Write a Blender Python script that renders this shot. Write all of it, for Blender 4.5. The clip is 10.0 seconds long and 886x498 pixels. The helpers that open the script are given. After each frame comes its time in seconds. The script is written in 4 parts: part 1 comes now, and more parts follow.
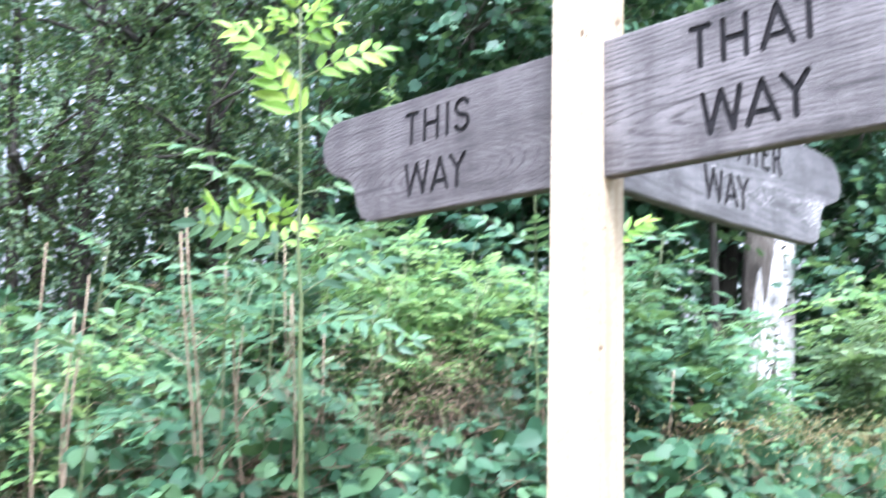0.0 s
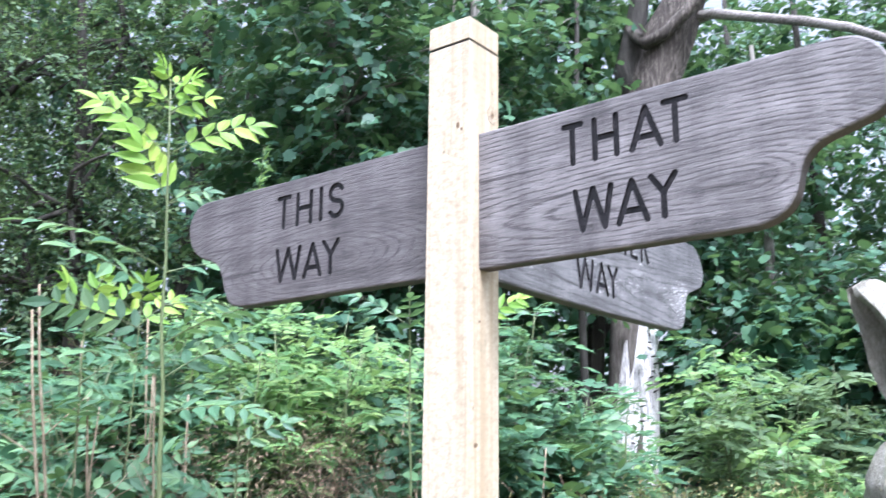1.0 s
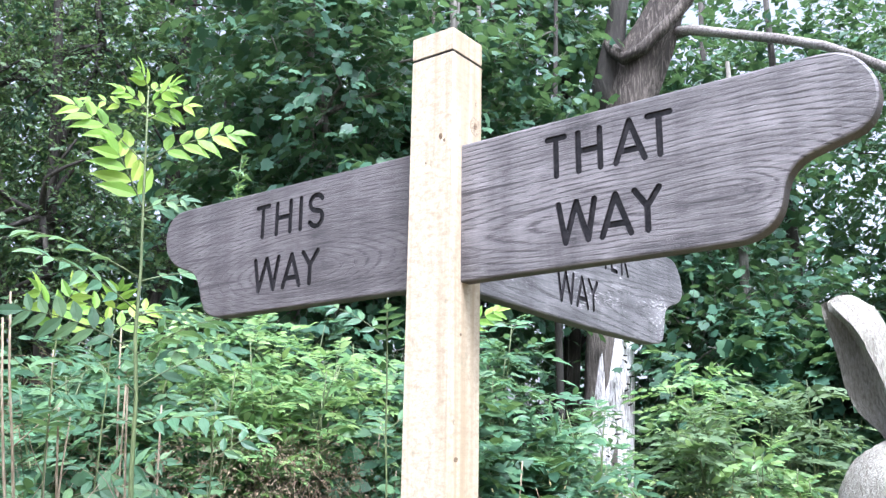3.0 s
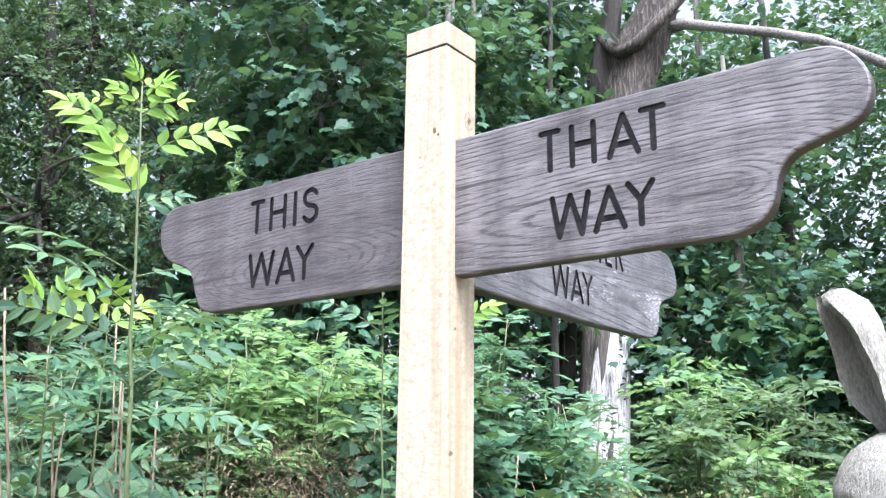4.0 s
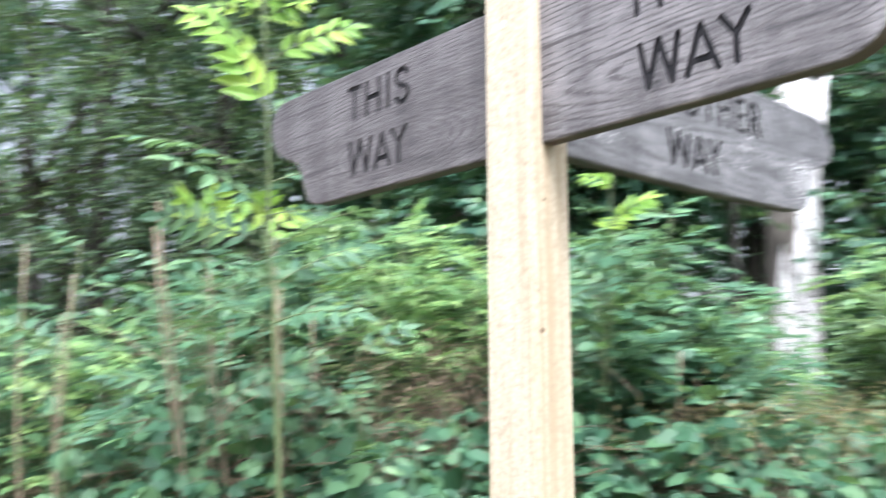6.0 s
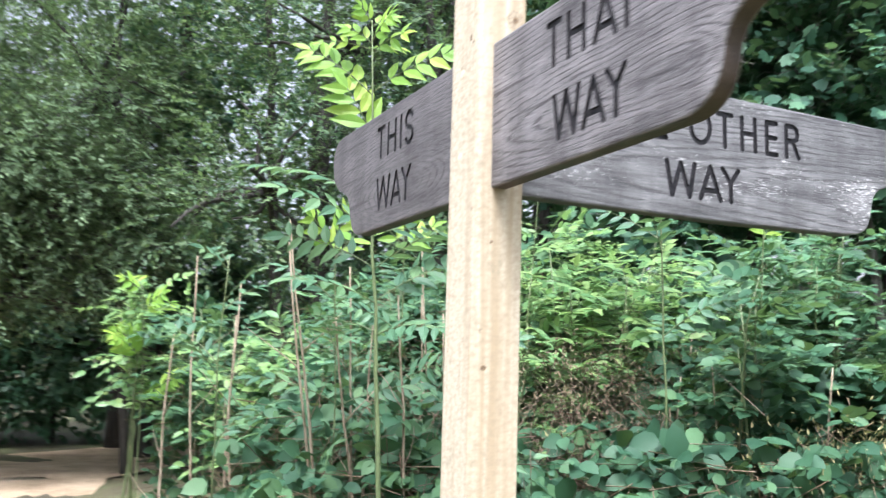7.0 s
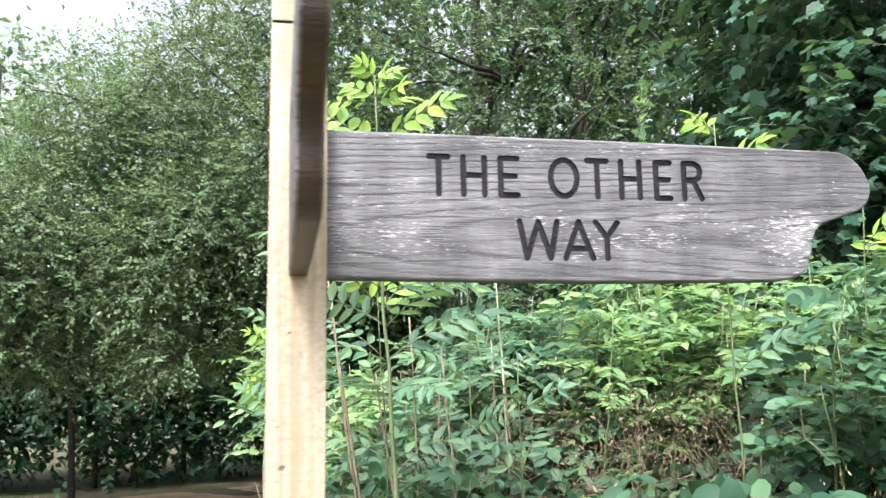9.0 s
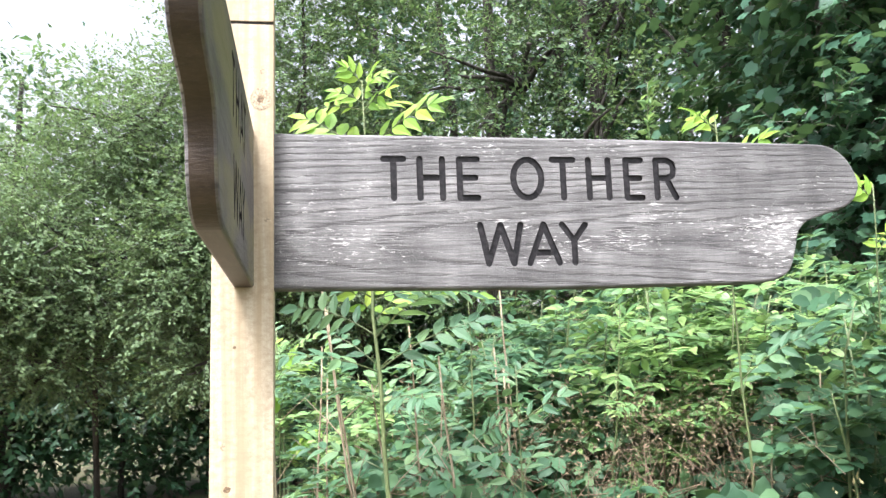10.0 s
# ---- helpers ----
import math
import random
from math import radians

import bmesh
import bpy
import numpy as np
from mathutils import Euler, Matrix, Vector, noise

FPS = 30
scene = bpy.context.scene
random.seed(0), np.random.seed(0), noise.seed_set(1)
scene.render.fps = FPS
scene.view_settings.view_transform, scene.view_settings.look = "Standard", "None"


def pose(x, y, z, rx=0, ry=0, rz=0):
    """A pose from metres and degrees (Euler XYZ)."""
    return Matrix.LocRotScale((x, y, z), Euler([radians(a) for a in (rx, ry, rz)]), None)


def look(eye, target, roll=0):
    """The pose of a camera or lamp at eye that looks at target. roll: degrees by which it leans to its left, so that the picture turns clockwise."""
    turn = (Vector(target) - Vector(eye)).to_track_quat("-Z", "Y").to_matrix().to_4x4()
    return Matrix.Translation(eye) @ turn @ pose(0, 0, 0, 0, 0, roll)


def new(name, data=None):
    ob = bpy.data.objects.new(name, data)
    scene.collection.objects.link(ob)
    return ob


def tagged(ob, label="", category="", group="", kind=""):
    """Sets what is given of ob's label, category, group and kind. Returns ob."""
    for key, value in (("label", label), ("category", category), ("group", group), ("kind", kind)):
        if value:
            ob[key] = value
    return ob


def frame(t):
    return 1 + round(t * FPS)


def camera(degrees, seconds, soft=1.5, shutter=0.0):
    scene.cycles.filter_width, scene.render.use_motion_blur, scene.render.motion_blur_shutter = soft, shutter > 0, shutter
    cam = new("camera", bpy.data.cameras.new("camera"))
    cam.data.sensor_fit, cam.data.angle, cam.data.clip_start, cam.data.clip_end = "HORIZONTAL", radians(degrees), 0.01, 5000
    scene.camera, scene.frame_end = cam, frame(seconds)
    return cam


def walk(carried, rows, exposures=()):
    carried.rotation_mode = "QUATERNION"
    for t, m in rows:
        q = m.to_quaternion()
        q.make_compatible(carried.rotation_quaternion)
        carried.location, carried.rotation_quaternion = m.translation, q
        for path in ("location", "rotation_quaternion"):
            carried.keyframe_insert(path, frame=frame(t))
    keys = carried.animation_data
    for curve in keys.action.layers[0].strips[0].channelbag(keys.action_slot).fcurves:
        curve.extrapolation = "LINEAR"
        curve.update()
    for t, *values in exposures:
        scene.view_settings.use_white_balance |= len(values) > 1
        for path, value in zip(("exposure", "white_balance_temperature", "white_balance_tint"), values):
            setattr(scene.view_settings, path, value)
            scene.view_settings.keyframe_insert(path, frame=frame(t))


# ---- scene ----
cam = camera(52.6, 10.0, soft=1.35, shutter=0.75)
PATH = [
    (0, (-1.372, -1.033, 1.443), (-0.008, 0.397, 1.75), 1.3),
    (0.5, (-1.369, -1.022, 1.472), (0.087, 0.289, 1.876), 1.0),
    (1, (-1.349, -1.011, 1.498), (0.18, 0.194, 1.954), 0.3),
    (1.5, (-1.349, -0.999, 1.509), (0.208, 0.168, 1.974), 0.4),
    (2, (-1.353, -0.996, 1.505), (0.205, 0.168, 1.969), 0.7),
    (2.5, (-1.345, -0.994, 1.503), (0.211, 0.166, 1.985), 0.6),
    (4, (-1.343, -0.997, 1.501), (0.221, 0.156, 1.971), 0.3),
    (4.5, (-1.335, -0.999, 1.497), (0.237, 0.149, 1.958), 0.1),
    (5, (-1.328, -0.997, 1.498), (0.248, 0.149, 1.947), -0.2),
    (5.5, (-1.302, -0.992, 1.48), (0.27, 0.164, 1.917), -0.3),
    (6, (-1.141, -1.057, 1.446), (0.171, 0.426, 1.73), -0.6),
    (6.2, (-1.032, -1.11, 1.438), (0.132, 0.491, 1.725), 1.6),
    (7.3, (-0.665, -1.515, 1.56), (0.088, 0.321, 1.81), 0.1),
    (7.5, (-0.561, -1.529, 1.573), (0.1, 0.341, 1.829), 0.1),
    (8, (-0.305, -1.592, 1.618), (0.156, 0.334, 1.902), 1.3),
    (8.5, (-0.198, -1.652, 1.634), (0.249, 0.276, 1.917), -0.6),
    (9, (-0.052, -1.597, 1.654), (0.33, 0.344, 1.952), -1.2),
    (9.5, (0.045, -1.55, 1.658), (0.402, 0.394, 1.964), -1.3),
    (10, (0.085, -1.539, 1.662), (0.407, 0.41, 1.977), -2.1),
]
walk(cam, [(t, look(eye, target, roll)) for t, eye, target, roll in PATH],
     [(0.0, 2.45, 5480, 17), (0.5, 2.25, 5480, 17), (1.0, 2.1, 5480, 17), (5.0, 2.1, 5700, 16), (5.5, 2.1, 5720, 15), (6.0, 2.1, 5820, 13), (7.5, 1.92, 5850, 13), (8.0, 1.98, 5900, 13), (8.5, 2.05, 6080, 14), (9.0, 2.1, 6200, 14), (10.0, 2.2, 6300, 14)])
# ---------------------------------------------------------------- light
world = bpy.data.worlds.new("sky_world")
scene.world = world
world.use_nodes = True
wn = world.node_tree
for n in list(wn.nodes):
    wn.nodes.remove(n)
sky = wn.nodes.new("ShaderNodeTexSky")
sky.sky_type = "NISHITA"
sky.sun_disc = False
sky.sun_elevation = radians(64)
sky.sun_rotation = radians(215)
sky.dust_density = 7.0
sky.air_density = 1.0
sky.ozone_density = 1.0
bg = wn.nodes.new("ShaderNodeBackground")
bg.inputs["Strength"].default_value = 0.15
wo = wn.nodes.new("ShaderNodeOutputWorld")
haze = wn.nodes.new("ShaderNodeRGBToBW")
veil = wn.nodes.new("ShaderNodeMix")
veil.data_type = "RGBA"
veil.inputs[0].default_value = 0.75
wn.links.new(sky.outputs[0], haze.inputs[0])
wn.links.new(sky.outputs[0], veil.inputs[6])
wn.links.new(haze.outputs[0], veil.inputs[7])
wn.links.new(veil.outputs[2], bg.inputs[0])
wn.links.new(bg.outputs[0], wo.inputs[0])

sun = new("sun", bpy.data.lights.new("sun", "SUN"))
sun.data.energy = 2.1
sun.data.angle = radians(18)
sun.data.color = (1.0, 0.97, 0.92)
SUN_FROM = Vector((math.sin(radians(215)) * math.cos(radians(64)), math.cos(radians(215)) * math.cos(radians(64)), math.sin(radians(64))))
sun.matrix_world = look(SUN_FROM * 30, (0, 0, 0))


# ---------------------------------------------------------------- materials
def material(name):
    m = bpy.data.materials.new(name)
    m.use_nodes = True
    nt = m.node_tree
    b = nt.nodes["Principled BSDF"]
    return m, nt, b


def node(nt, kind, **sets):
    n = nt.nodes.new(kind)
    for key, value in sets.items():
        n.inputs[key].default_value = value
    return n


def ramp(nt, fac, stops):
    r = nt.nodes.new("ShaderNodeValToRGB")
    els = r.color_ramp.elements
    els[0].position, els[0].color = stops[0][0], (*stops[0][1], 1)
    els[1].position, els[1].color = stops[-1][0], (*stops[-1][1], 1)
    for p, c in stops[1:-1]:
        e = els.new(p)
        e.color = (*c, 1)
    nt.links.new(fac, r.inputs[0])
    return r.outputs[0]


def maths(nt, op, a, b=None):
    n = nt.nodes.new("ShaderNodeMath")
    n.operation = op
    for i, v in enumerate((a, b)):
        if v is None:
            continue
        if isinstance(v, (int, float)):
            n.inputs[i].default_value = v
        else:
            nt.links.new(v, n.inputs[i])
    return n.outputs[0]


def mixed(nt, fac, a, b, blend="MIX"):
    n = nt.nodes.new("ShaderNodeMix")
    n.data_type, n.blend_type = "RGBA", blend
    if isinstance(fac, (int, float)):
        n.inputs[0].default_value = fac
    else:
        nt.links.new(fac, n.inputs[0])
    for i, v in ((6, a), (7, b)):
        if isinstance(v, tuple):
            n.inputs[i].default_value = (*v, 1)
        else:
            nt.links.new(v, n.inputs[i])
    return n.outputs[2]


def bumped(nt, b, height, strength, distance):
    n = node(nt, "ShaderNodeBump", Strength=strength, Distance=distance)
    nt.links.new(height, n.inputs["Height"])
    nt.links.new(n.outputs[0], b.inputs["Normal"])


def coords(nt, scale=(1, 1, 1), offset=(0, 0, 0)):
    tc = nt.nodes.new("ShaderNodeTexCoord")
    mp = nt.nodes.new("ShaderNodeMapping")
    mp.inputs["Scale"].default_value = scale
    mp.inputs["Location"].default_value = offset
    nt.links.new(tc.outputs["Object"], mp.inputs[0])
    return mp.outputs[0]


def noise_tex(nt, vec, scale, detail=4, rough=0.55, distort=0.0):
    n = node(nt, "ShaderNodeTexNoise", Scale=scale, Detail=detail, Roughness=rough, Distortion=distort)
    nt.links.new(vec, n.inputs["Vector"])
    return n.outputs["Fac"]


def leaf_material(name, dark, mid, light, rough=0.42, trans=0.35, per_object=False, gloss=0.4):
    """A leaf: glossy upper skin over a translucent blade, each leaf with a tone of its own."""
    m, nt, b = material(name)
    if per_object:
        rnd = nt.nodes.new("ShaderNodeObjectInfo").outputs["Random"]
    else:
        rnd = nt.nodes.new("ShaderNodeNewGeometry").outputs["Random Per Island"]
    col = ramp(nt, rnd, [(0.0, dark), (0.55, mid), (1.0, light)])
    vec = coords(nt)
    blot = noise_tex(nt, vec, 38.0, 3)
    col = mixed(nt, maths(nt, "MULTIPLY", blot, 0.5), col, mixed(nt, 0.6, col, (0.02, 0.05, 0.015)))
    nt.links.new(col, b.inputs["Base Color"])
    b.inputs["Roughness"].default_value = rough
    b.inputs["Specular IOR Level"].default_value = gloss
    tr = nt.nodes.new("ShaderNodeBsdfTranslucent")
    yel = mixed(nt, 0.35, col, (0.26, 0.40, 0.08))
    nt.links.new(yel, tr.inputs["Color"])
    mx = nt.nodes.new("ShaderNodeMixShader")
    mx.inputs[0].default_value = trans
    nt.links.new(b.outputs[0], mx.inputs[1])
    nt.links.new(tr.outputs[0], mx.inputs[2])
    nt.links.new(mx.outputs[0], nt.nodes["Material Output"].inputs[0])
    bumped(nt, b, noise_tex(nt, vec, 160.0, 2), 0.25, 0.002)
    return m


def board_material(name, tones, heart, spread, speck, moss=0.0, ring=0.6, pitch=620.0, streak=0.3, wear=0.0, tail=1.0):
    """Weathered plank: growth rings drawn out along the length round a heart, broken dark pores along each ring, fine cracks, pale worn flecks."""
    m, nt, b = material(name)
    tc = nt.nodes.new("ShaderNodeTexCoord")
    sep = nt.nodes.new("ShaderNodeSeparateXYZ")
    nt.links.new(tc.outputs["Object"], sep.inputs[0])
    warp = noise_tex(nt, coords(nt, (2.2, 6, 6)), 1.6, 3)
    warp2 = noise_tex(nt, coords(nt, (7, 20, 30)), 1.5, 3)
    dx = maths(nt, "MULTIPLY", maths(nt, "SUBTRACT", sep.outputs[0], heart[0]), spread)
    dx = maths(nt, "ADD", maths(nt, "MAXIMUM", dx, 0.0), maths(nt, "MULTIPLY", maths(nt, "MINIMUM", dx, 0.0), tail))
    dz = maths(nt, "SUBTRACT", sep.outputs[2], heart[1])
    dz = maths(nt, "ADD", dz, maths(nt, "MULTIPLY", maths(nt, "SUBTRACT", warp, 0.5), 0.022))
    dist = maths(nt, "SQRT", maths(nt, "ADD", maths(nt, "MULTIPLY", dx, dx), maths(nt, "MULTIPLY", dz, dz)))
    dist = maths(nt, "ADD", dist, maths(nt, "MULTIPLY", warp2, 0.0045))
    rings = maths(nt, "ADD", maths(nt, "MULTIPLY", maths(nt, "SINE", maths(nt, "MULTIPLY", dist, pitch)), 0.5), 0.5)
    fibre = noise_tex(nt, coords(nt, (11, 60, 260)), 1.0, 5, 0.7)
    blot = noise_tex(nt, coords(nt, (3, 3, 6)), 1.7, 4)
    stain = noise_tex(nt, coords(nt, (16, 16, 2.2)), 1.0, 4)
    band = noise_tex(nt, coords(nt, (1.6, 10, 34), (0.3, 0, 0.9)), 1.0, 4, 0.6)
    mixv = maths(nt, "ADD", maths(nt, "MULTIPLY", fibre, 0.44), maths(nt, "MULTIPLY", blot, 0.40))
    mixv = maths(nt, "ADD", mixv, maths(nt, "MULTIPLY", maths(nt, "SUBTRACT", stain, 0.5), 0.34))
    mixv = maths(nt, "ADD", mixv, maths(nt, "MULTIPLY", maths(nt, "SUBTRACT", band, 0.42), streak))
    col = ramp(nt, mixv, [(0.30, tones[0]), (0.47, tones[1]), (0.68, tones[2])])
    line = maths(nt, "POWER", rings, 4.0)
    dash = ramp(nt, noise_tex(nt, coords(nt, (30, 80, 460)), 1.0, 3, 0.6), [(0.40, (0, 0, 0)), (0.53, (1, 1, 1))])
    area = ramp(nt, blot, [(0.30, (0.35, 0.35, 0.35)), (0.60, (1, 1, 1))])
    pore = maths(nt, "MULTIPLY", maths(nt, "MULTIPLY", line, maths(nt, "ADD", maths(nt, "MULTIPLY", dash, 0.80), 0.16)), ring)
    pore = maths(nt, "ADD", maths(nt, "MULTIPLY", pore, area), maths(nt, "MULTIPLY", dash, 0.20))
    col = mixed(nt, maths(nt, "MINIMUM", pore, 0.9), col, tones[0])
    grit = noise_tex(nt, coords(nt), 520.0, 2, 0.7)
    col = mixed(nt, maths(nt, "MULTIPLY", ramp(nt, grit, [(0.55, (0, 0, 0)), (0.75, (1, 1, 1))]), 0.35), col, tones[2])
    crack = ramp(nt, noise_tex(nt, coords(nt, (3.0, 30, 95), (0.7, 0, 2.3)), 1.0, 4, 0.6), [(0.60, (0, 0, 0)), (0.66, (1, 1, 1))])
    col = mixed(nt, maths(nt, "MULTIPLY", crack, 0.85), col, tones[0])
    fleck = noise_tex(nt, coords(nt, (46, 60, 250)), 1.0, 4, 0.75)
    patch = noise_tex(nt, coords(nt, (4, 4, 11), (3.1, 0, 1.7)), 1.2, 3)
    if wear:
        off = maths(nt, "MULTIPLY", maths(nt, "ADD", sep.outputs[2], 0.045), 17.0)
        belt = maths(nt, "DIVIDE", wear, maths(nt, "ADD", maths(nt, "MULTIPLY", off, off), 1.0))
        patch = maths(nt, "ADD", maths(nt, "ADD", maths(nt, "MULTIPLY", patch, 0.50), 0.24), belt)
    fl = ramp(nt, maths(nt, "MULTIPLY", fleck, patch), [(speck, (0, 0, 0)), (speck + 0.07, (1, 1, 1))])
    col = mixed(nt, maths(nt, "MULTIPLY", fl, 0.85), col, (0.68, 0.675, 0.67))
    if moss:
        mo = ramp(nt, noise_tex(nt, coords(nt, (3, 10, 8)), 1.3, 4), [(0.45, (0, 0, 0)), (0.6, (1, 1, 1))])
        col = mixed(nt, maths(nt, "MULTIPLY", mo, moss), col, (0.22, 0.20, 0.05))
    nt.links.new(col, b.inputs["Base Color"])
    b.inputs["Roughness"].default_value = 0.52
    b.inputs["Specular IOR Level"].default_value = 0.5
    hgt = maths(nt, "SUBTRACT", maths(nt, "MULTIPLY", fibre, 1.2), maths(nt, "MULTIPLY", pore, 0.8))
    bumped(nt, b, hgt, 0.5, 0.0014)
    return m


def bark_material(name, tones, scale=(14, 14, 2.2), bump=0.8, rough=0.9, stops=(0.36, 0.52, 0.68)):
    m, nt, b = material(name)
    n1 = noise_tex(nt, coords(nt, scale), 1.5, 6, 0.65, 0.6)
    n2 = noise_tex(nt, coords(nt), 1.3, 4)
    v = maths(nt, "ADD", maths(nt, "MULTIPLY", n1, 0.7), maths(nt, "MULTIPLY", n2, 0.35))
    nt.links.new(ramp(nt, v, list(zip(stops, tones))), b.inputs["Base Color"])
    b.inputs["Roughness"].default_value = rough
    bumped(nt, b, n1, bump, 0.02)
    return m


MAT = {}
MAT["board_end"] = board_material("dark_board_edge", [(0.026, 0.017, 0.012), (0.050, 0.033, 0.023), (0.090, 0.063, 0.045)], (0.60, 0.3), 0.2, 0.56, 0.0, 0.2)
MAT["board_brown"] = board_material("weathered_board_brown", [(0.032, 0.029, 0.032), (0.165, 0.155, 0.161), (0.300, 0.287, 0.295)], (0.56, -0.055), 0.36, 0.50, 0.0, 1.0, 700.0, tail=0.28)
MAT["board_far"] = board_material("weathered_board_dark", [(0.040, 0.036, 0.039), (0.122, 0.113, 0.118), (0.220, 0.206, 0.214)], (-0.36, -0.06), 0.24, 0.50, 0.0, 0.85, 740.0)
MAT["board_grey"] = board_material("weathered_board_grey", [(0.040, 0.039, 0.041), (0.135, 0.133, 0.137), (0.305, 0.302, 0.305)], (2.4, -0.06), 0.05, 0.330, 0.0, 1.15, 640.0, 0.36, 0.075)
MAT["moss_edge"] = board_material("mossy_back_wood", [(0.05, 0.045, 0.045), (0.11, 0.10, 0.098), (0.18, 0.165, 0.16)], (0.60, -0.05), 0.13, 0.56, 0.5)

m, nt, b = material("letter_black_paint")
n1 = noise_tex(nt, coords(nt), 120.0, 4)
nt.links.new(ramp(nt, n1, [(0.35, (0.006, 0.006, 0.008)), (0.75, (0.026, 0.023, 0.026))]), b.inputs["Base Color"])
b.inputs["Roughness"].default_value = 0.5
b.inputs["Specular IOR Level"].default_value = 0.25
bumped(nt, b, n1, 0.5, 0.002)
MAT["letter"] = m

m, nt, b = material("pale_pine_post")
g1 = noise_tex(nt, coords(nt, (60, 60, 1.6)), 1.0, 5, 0.6, 0.3)
g2 = noise_tex(nt, coords(nt, (9, 9, 0.7), (4, 2, 1)), 1.0, 3)
saw = noise_tex(nt, coords(nt, (6, 6, 170)), 1.0, 2)
v = maths(nt, "ADD", maths(nt, "MULTIPLY", g1, 0.6), maths(nt, "MULTIPLY", g2, 0.45))
col = ramp(nt, v, [(0.38, (0.335, 0.262, 0.168)), (0.48, (0.405, 0.338, 0.240)), (0.60, (0.50, 0.450, 0.352))])
fuzz = ramp(nt, noise_tex(nt, coords(nt, (70, 70, 110)), 1.0, 5, 0.8), [(0.42, (0, 0, 0)), (0.66, (1, 1, 1))])
col = mixed(nt, maths(nt, "MULTIPLY", fuzz, 0.75), col, (0.275, 0.215, 0.145))
dirt = ramp(nt, noise_tex(nt, coords(nt, (30, 30, 16)), 1.0, 6, 0.75), [(0.58, (0, 0, 0)), (0.70, (1, 1, 1))])
col = mixed(nt, maths(nt, "MULTIPLY", dirt, 0.6), col, (0.22, 0.19, 0.13))
nt.links.new(col, b.inputs["Base Color"])
b.inputs["Roughness"].default_value = 0.7
bumped(nt, b, maths(nt, "ADD", g1, maths(nt, "MULTIPLY", saw, 0.6)), 0.35, 0.0015)
MAT["post"] = m

m, nt, b = material("kerf_dark")
n1 = noise_tex(nt, coords(nt), 60.0, 3)
nt.links.new(ramp(nt, n1, [(0.3, (0.003, 0.0025, 0.002)), (0.7, (0.010, 0.008, 0.006))]), b.inputs["Base Color"])
b.inputs["Roughness"].default_value = 0.9
MAT["kerf"] = m

m, nt, b = material("knot_brown")
n1 = noise_tex(nt, coords(nt), 220.0, 3)
nt.links.new(ramp(nt, n1, [(0.3, (0.05, 0.03, 0.02)), (0.7, (0.22, 0.15, 0.08))]), b.inputs["Base Color"])
b.inputs["Roughness"].default_value = 0.7
MAT["knot"] = m
m, nt, b = material("knot_pale_ring")
n1 = noise_tex(nt, coords(nt), 260.0, 4)
nt.links.new(ramp(nt, n1, [(0.35, (0.17, 0.13, 0.085)), (0.65, (0.42, 0.35, 0.25))]), b.inputs["Base Color"])
b.inputs["Roughness"].default_value = 0.75
MAT["knot_pale"] = m
m, nt, b = material("dowel_end_grain")
n1 = noise_tex(nt, coords(nt), 300.0, 3)
nt.links.new(ramp(nt, n1, [(0.3, (0.50, 0.40, 0.27)), (0.7, (0.74, 0.66, 0.5))]), b.inputs["Base Color"])
b.inputs["Roughness"].default_value = 0.8
MAT["dowel"] = m

MAT["bark_dark"] = bark_material("dark_bark", [(0.012, 0.011, 0.009), (0.032, 0.029, 0.025), (0.07, 0.064, 0.055)])
MAT["bark_grey"] = bark_material("grey_bark", [(0.05, 0.048, 0.042), (0.12, 0.115, 0.10), (0.22, 0.21, 0.19)])
MAT["dead_silver"] = bark_material("bare_silver_wood", [(0.10, 0.088, 0.082), (0.40, 0.385, 0.38), (0.74, 0.73, 0.73)], (34, 34, 5), 1.0, 0.9, (0.40, 0.49, 0.58))
# half-barked wood, its tones also darkened for the shade of the trees
MAT["dead_upper"] = bark_material("half_barked_shaded_wood", [(0.012, 0.009, 0.007), (0.040, 0.032, 0.026), (0.19, 0.165, 0.145)], (26, 26, 3.0), 1.0)
MAT["dead_limb"] = bark_material("bare_grey_limb", [(0.045, 0.038, 0.034), (0.15, 0.135, 0.125), (0.30, 0.285, 0.275)], (38, 38, 38), 0.5, 0.9, (0.40, 0.52, 0.64))
MAT["bark_brown"] = bark_material("grey_brown_flaking_bark", [(0.028, 0.024, 0.020), (0.085, 0.074, 0.064), (0.175, 0.158, 0.14)], (34, 34, 5), 1.0)
MAT["cane"] = bark_material("dry_tan_cane", [(0.10, 0.075, 0.048), (0.22, 0.175, 0.12), (0.36, 0.31, 0.23)], (60, 60, 8), 0.3)
MAT["stem_green"] = bark_material("green_stem", [(0.04, 0.055, 0.022), (0.085, 0.115, 0.045), (0.15, 0.18, 0.075)], (60, 60, 8), 0.2, 0.55)
MAT["stem_red"] = bark_material("bramble_stem", [(0.05, 0.035, 0.02), (0.12, 0.08, 0.045), (0.20, 0.16, 0.08)], (60, 60, 8), 0.2, 0.6)
MAT["cane_dark"] = bark_material("dry_brown_stem", [(0.05, 0.032, 0.02), (0.11, 0.075, 0.05), (0.19, 0.14, 0.10)], (60, 60, 8), 0.3)
MAT["carved"] = bark_material("carved_grey_timber", [(0.12, 0.108, 0.084), (0.25, 0.24, 0.205), (0.39, 0.38, 0.345)], (60, 60, 14), 1.0, 0.8)

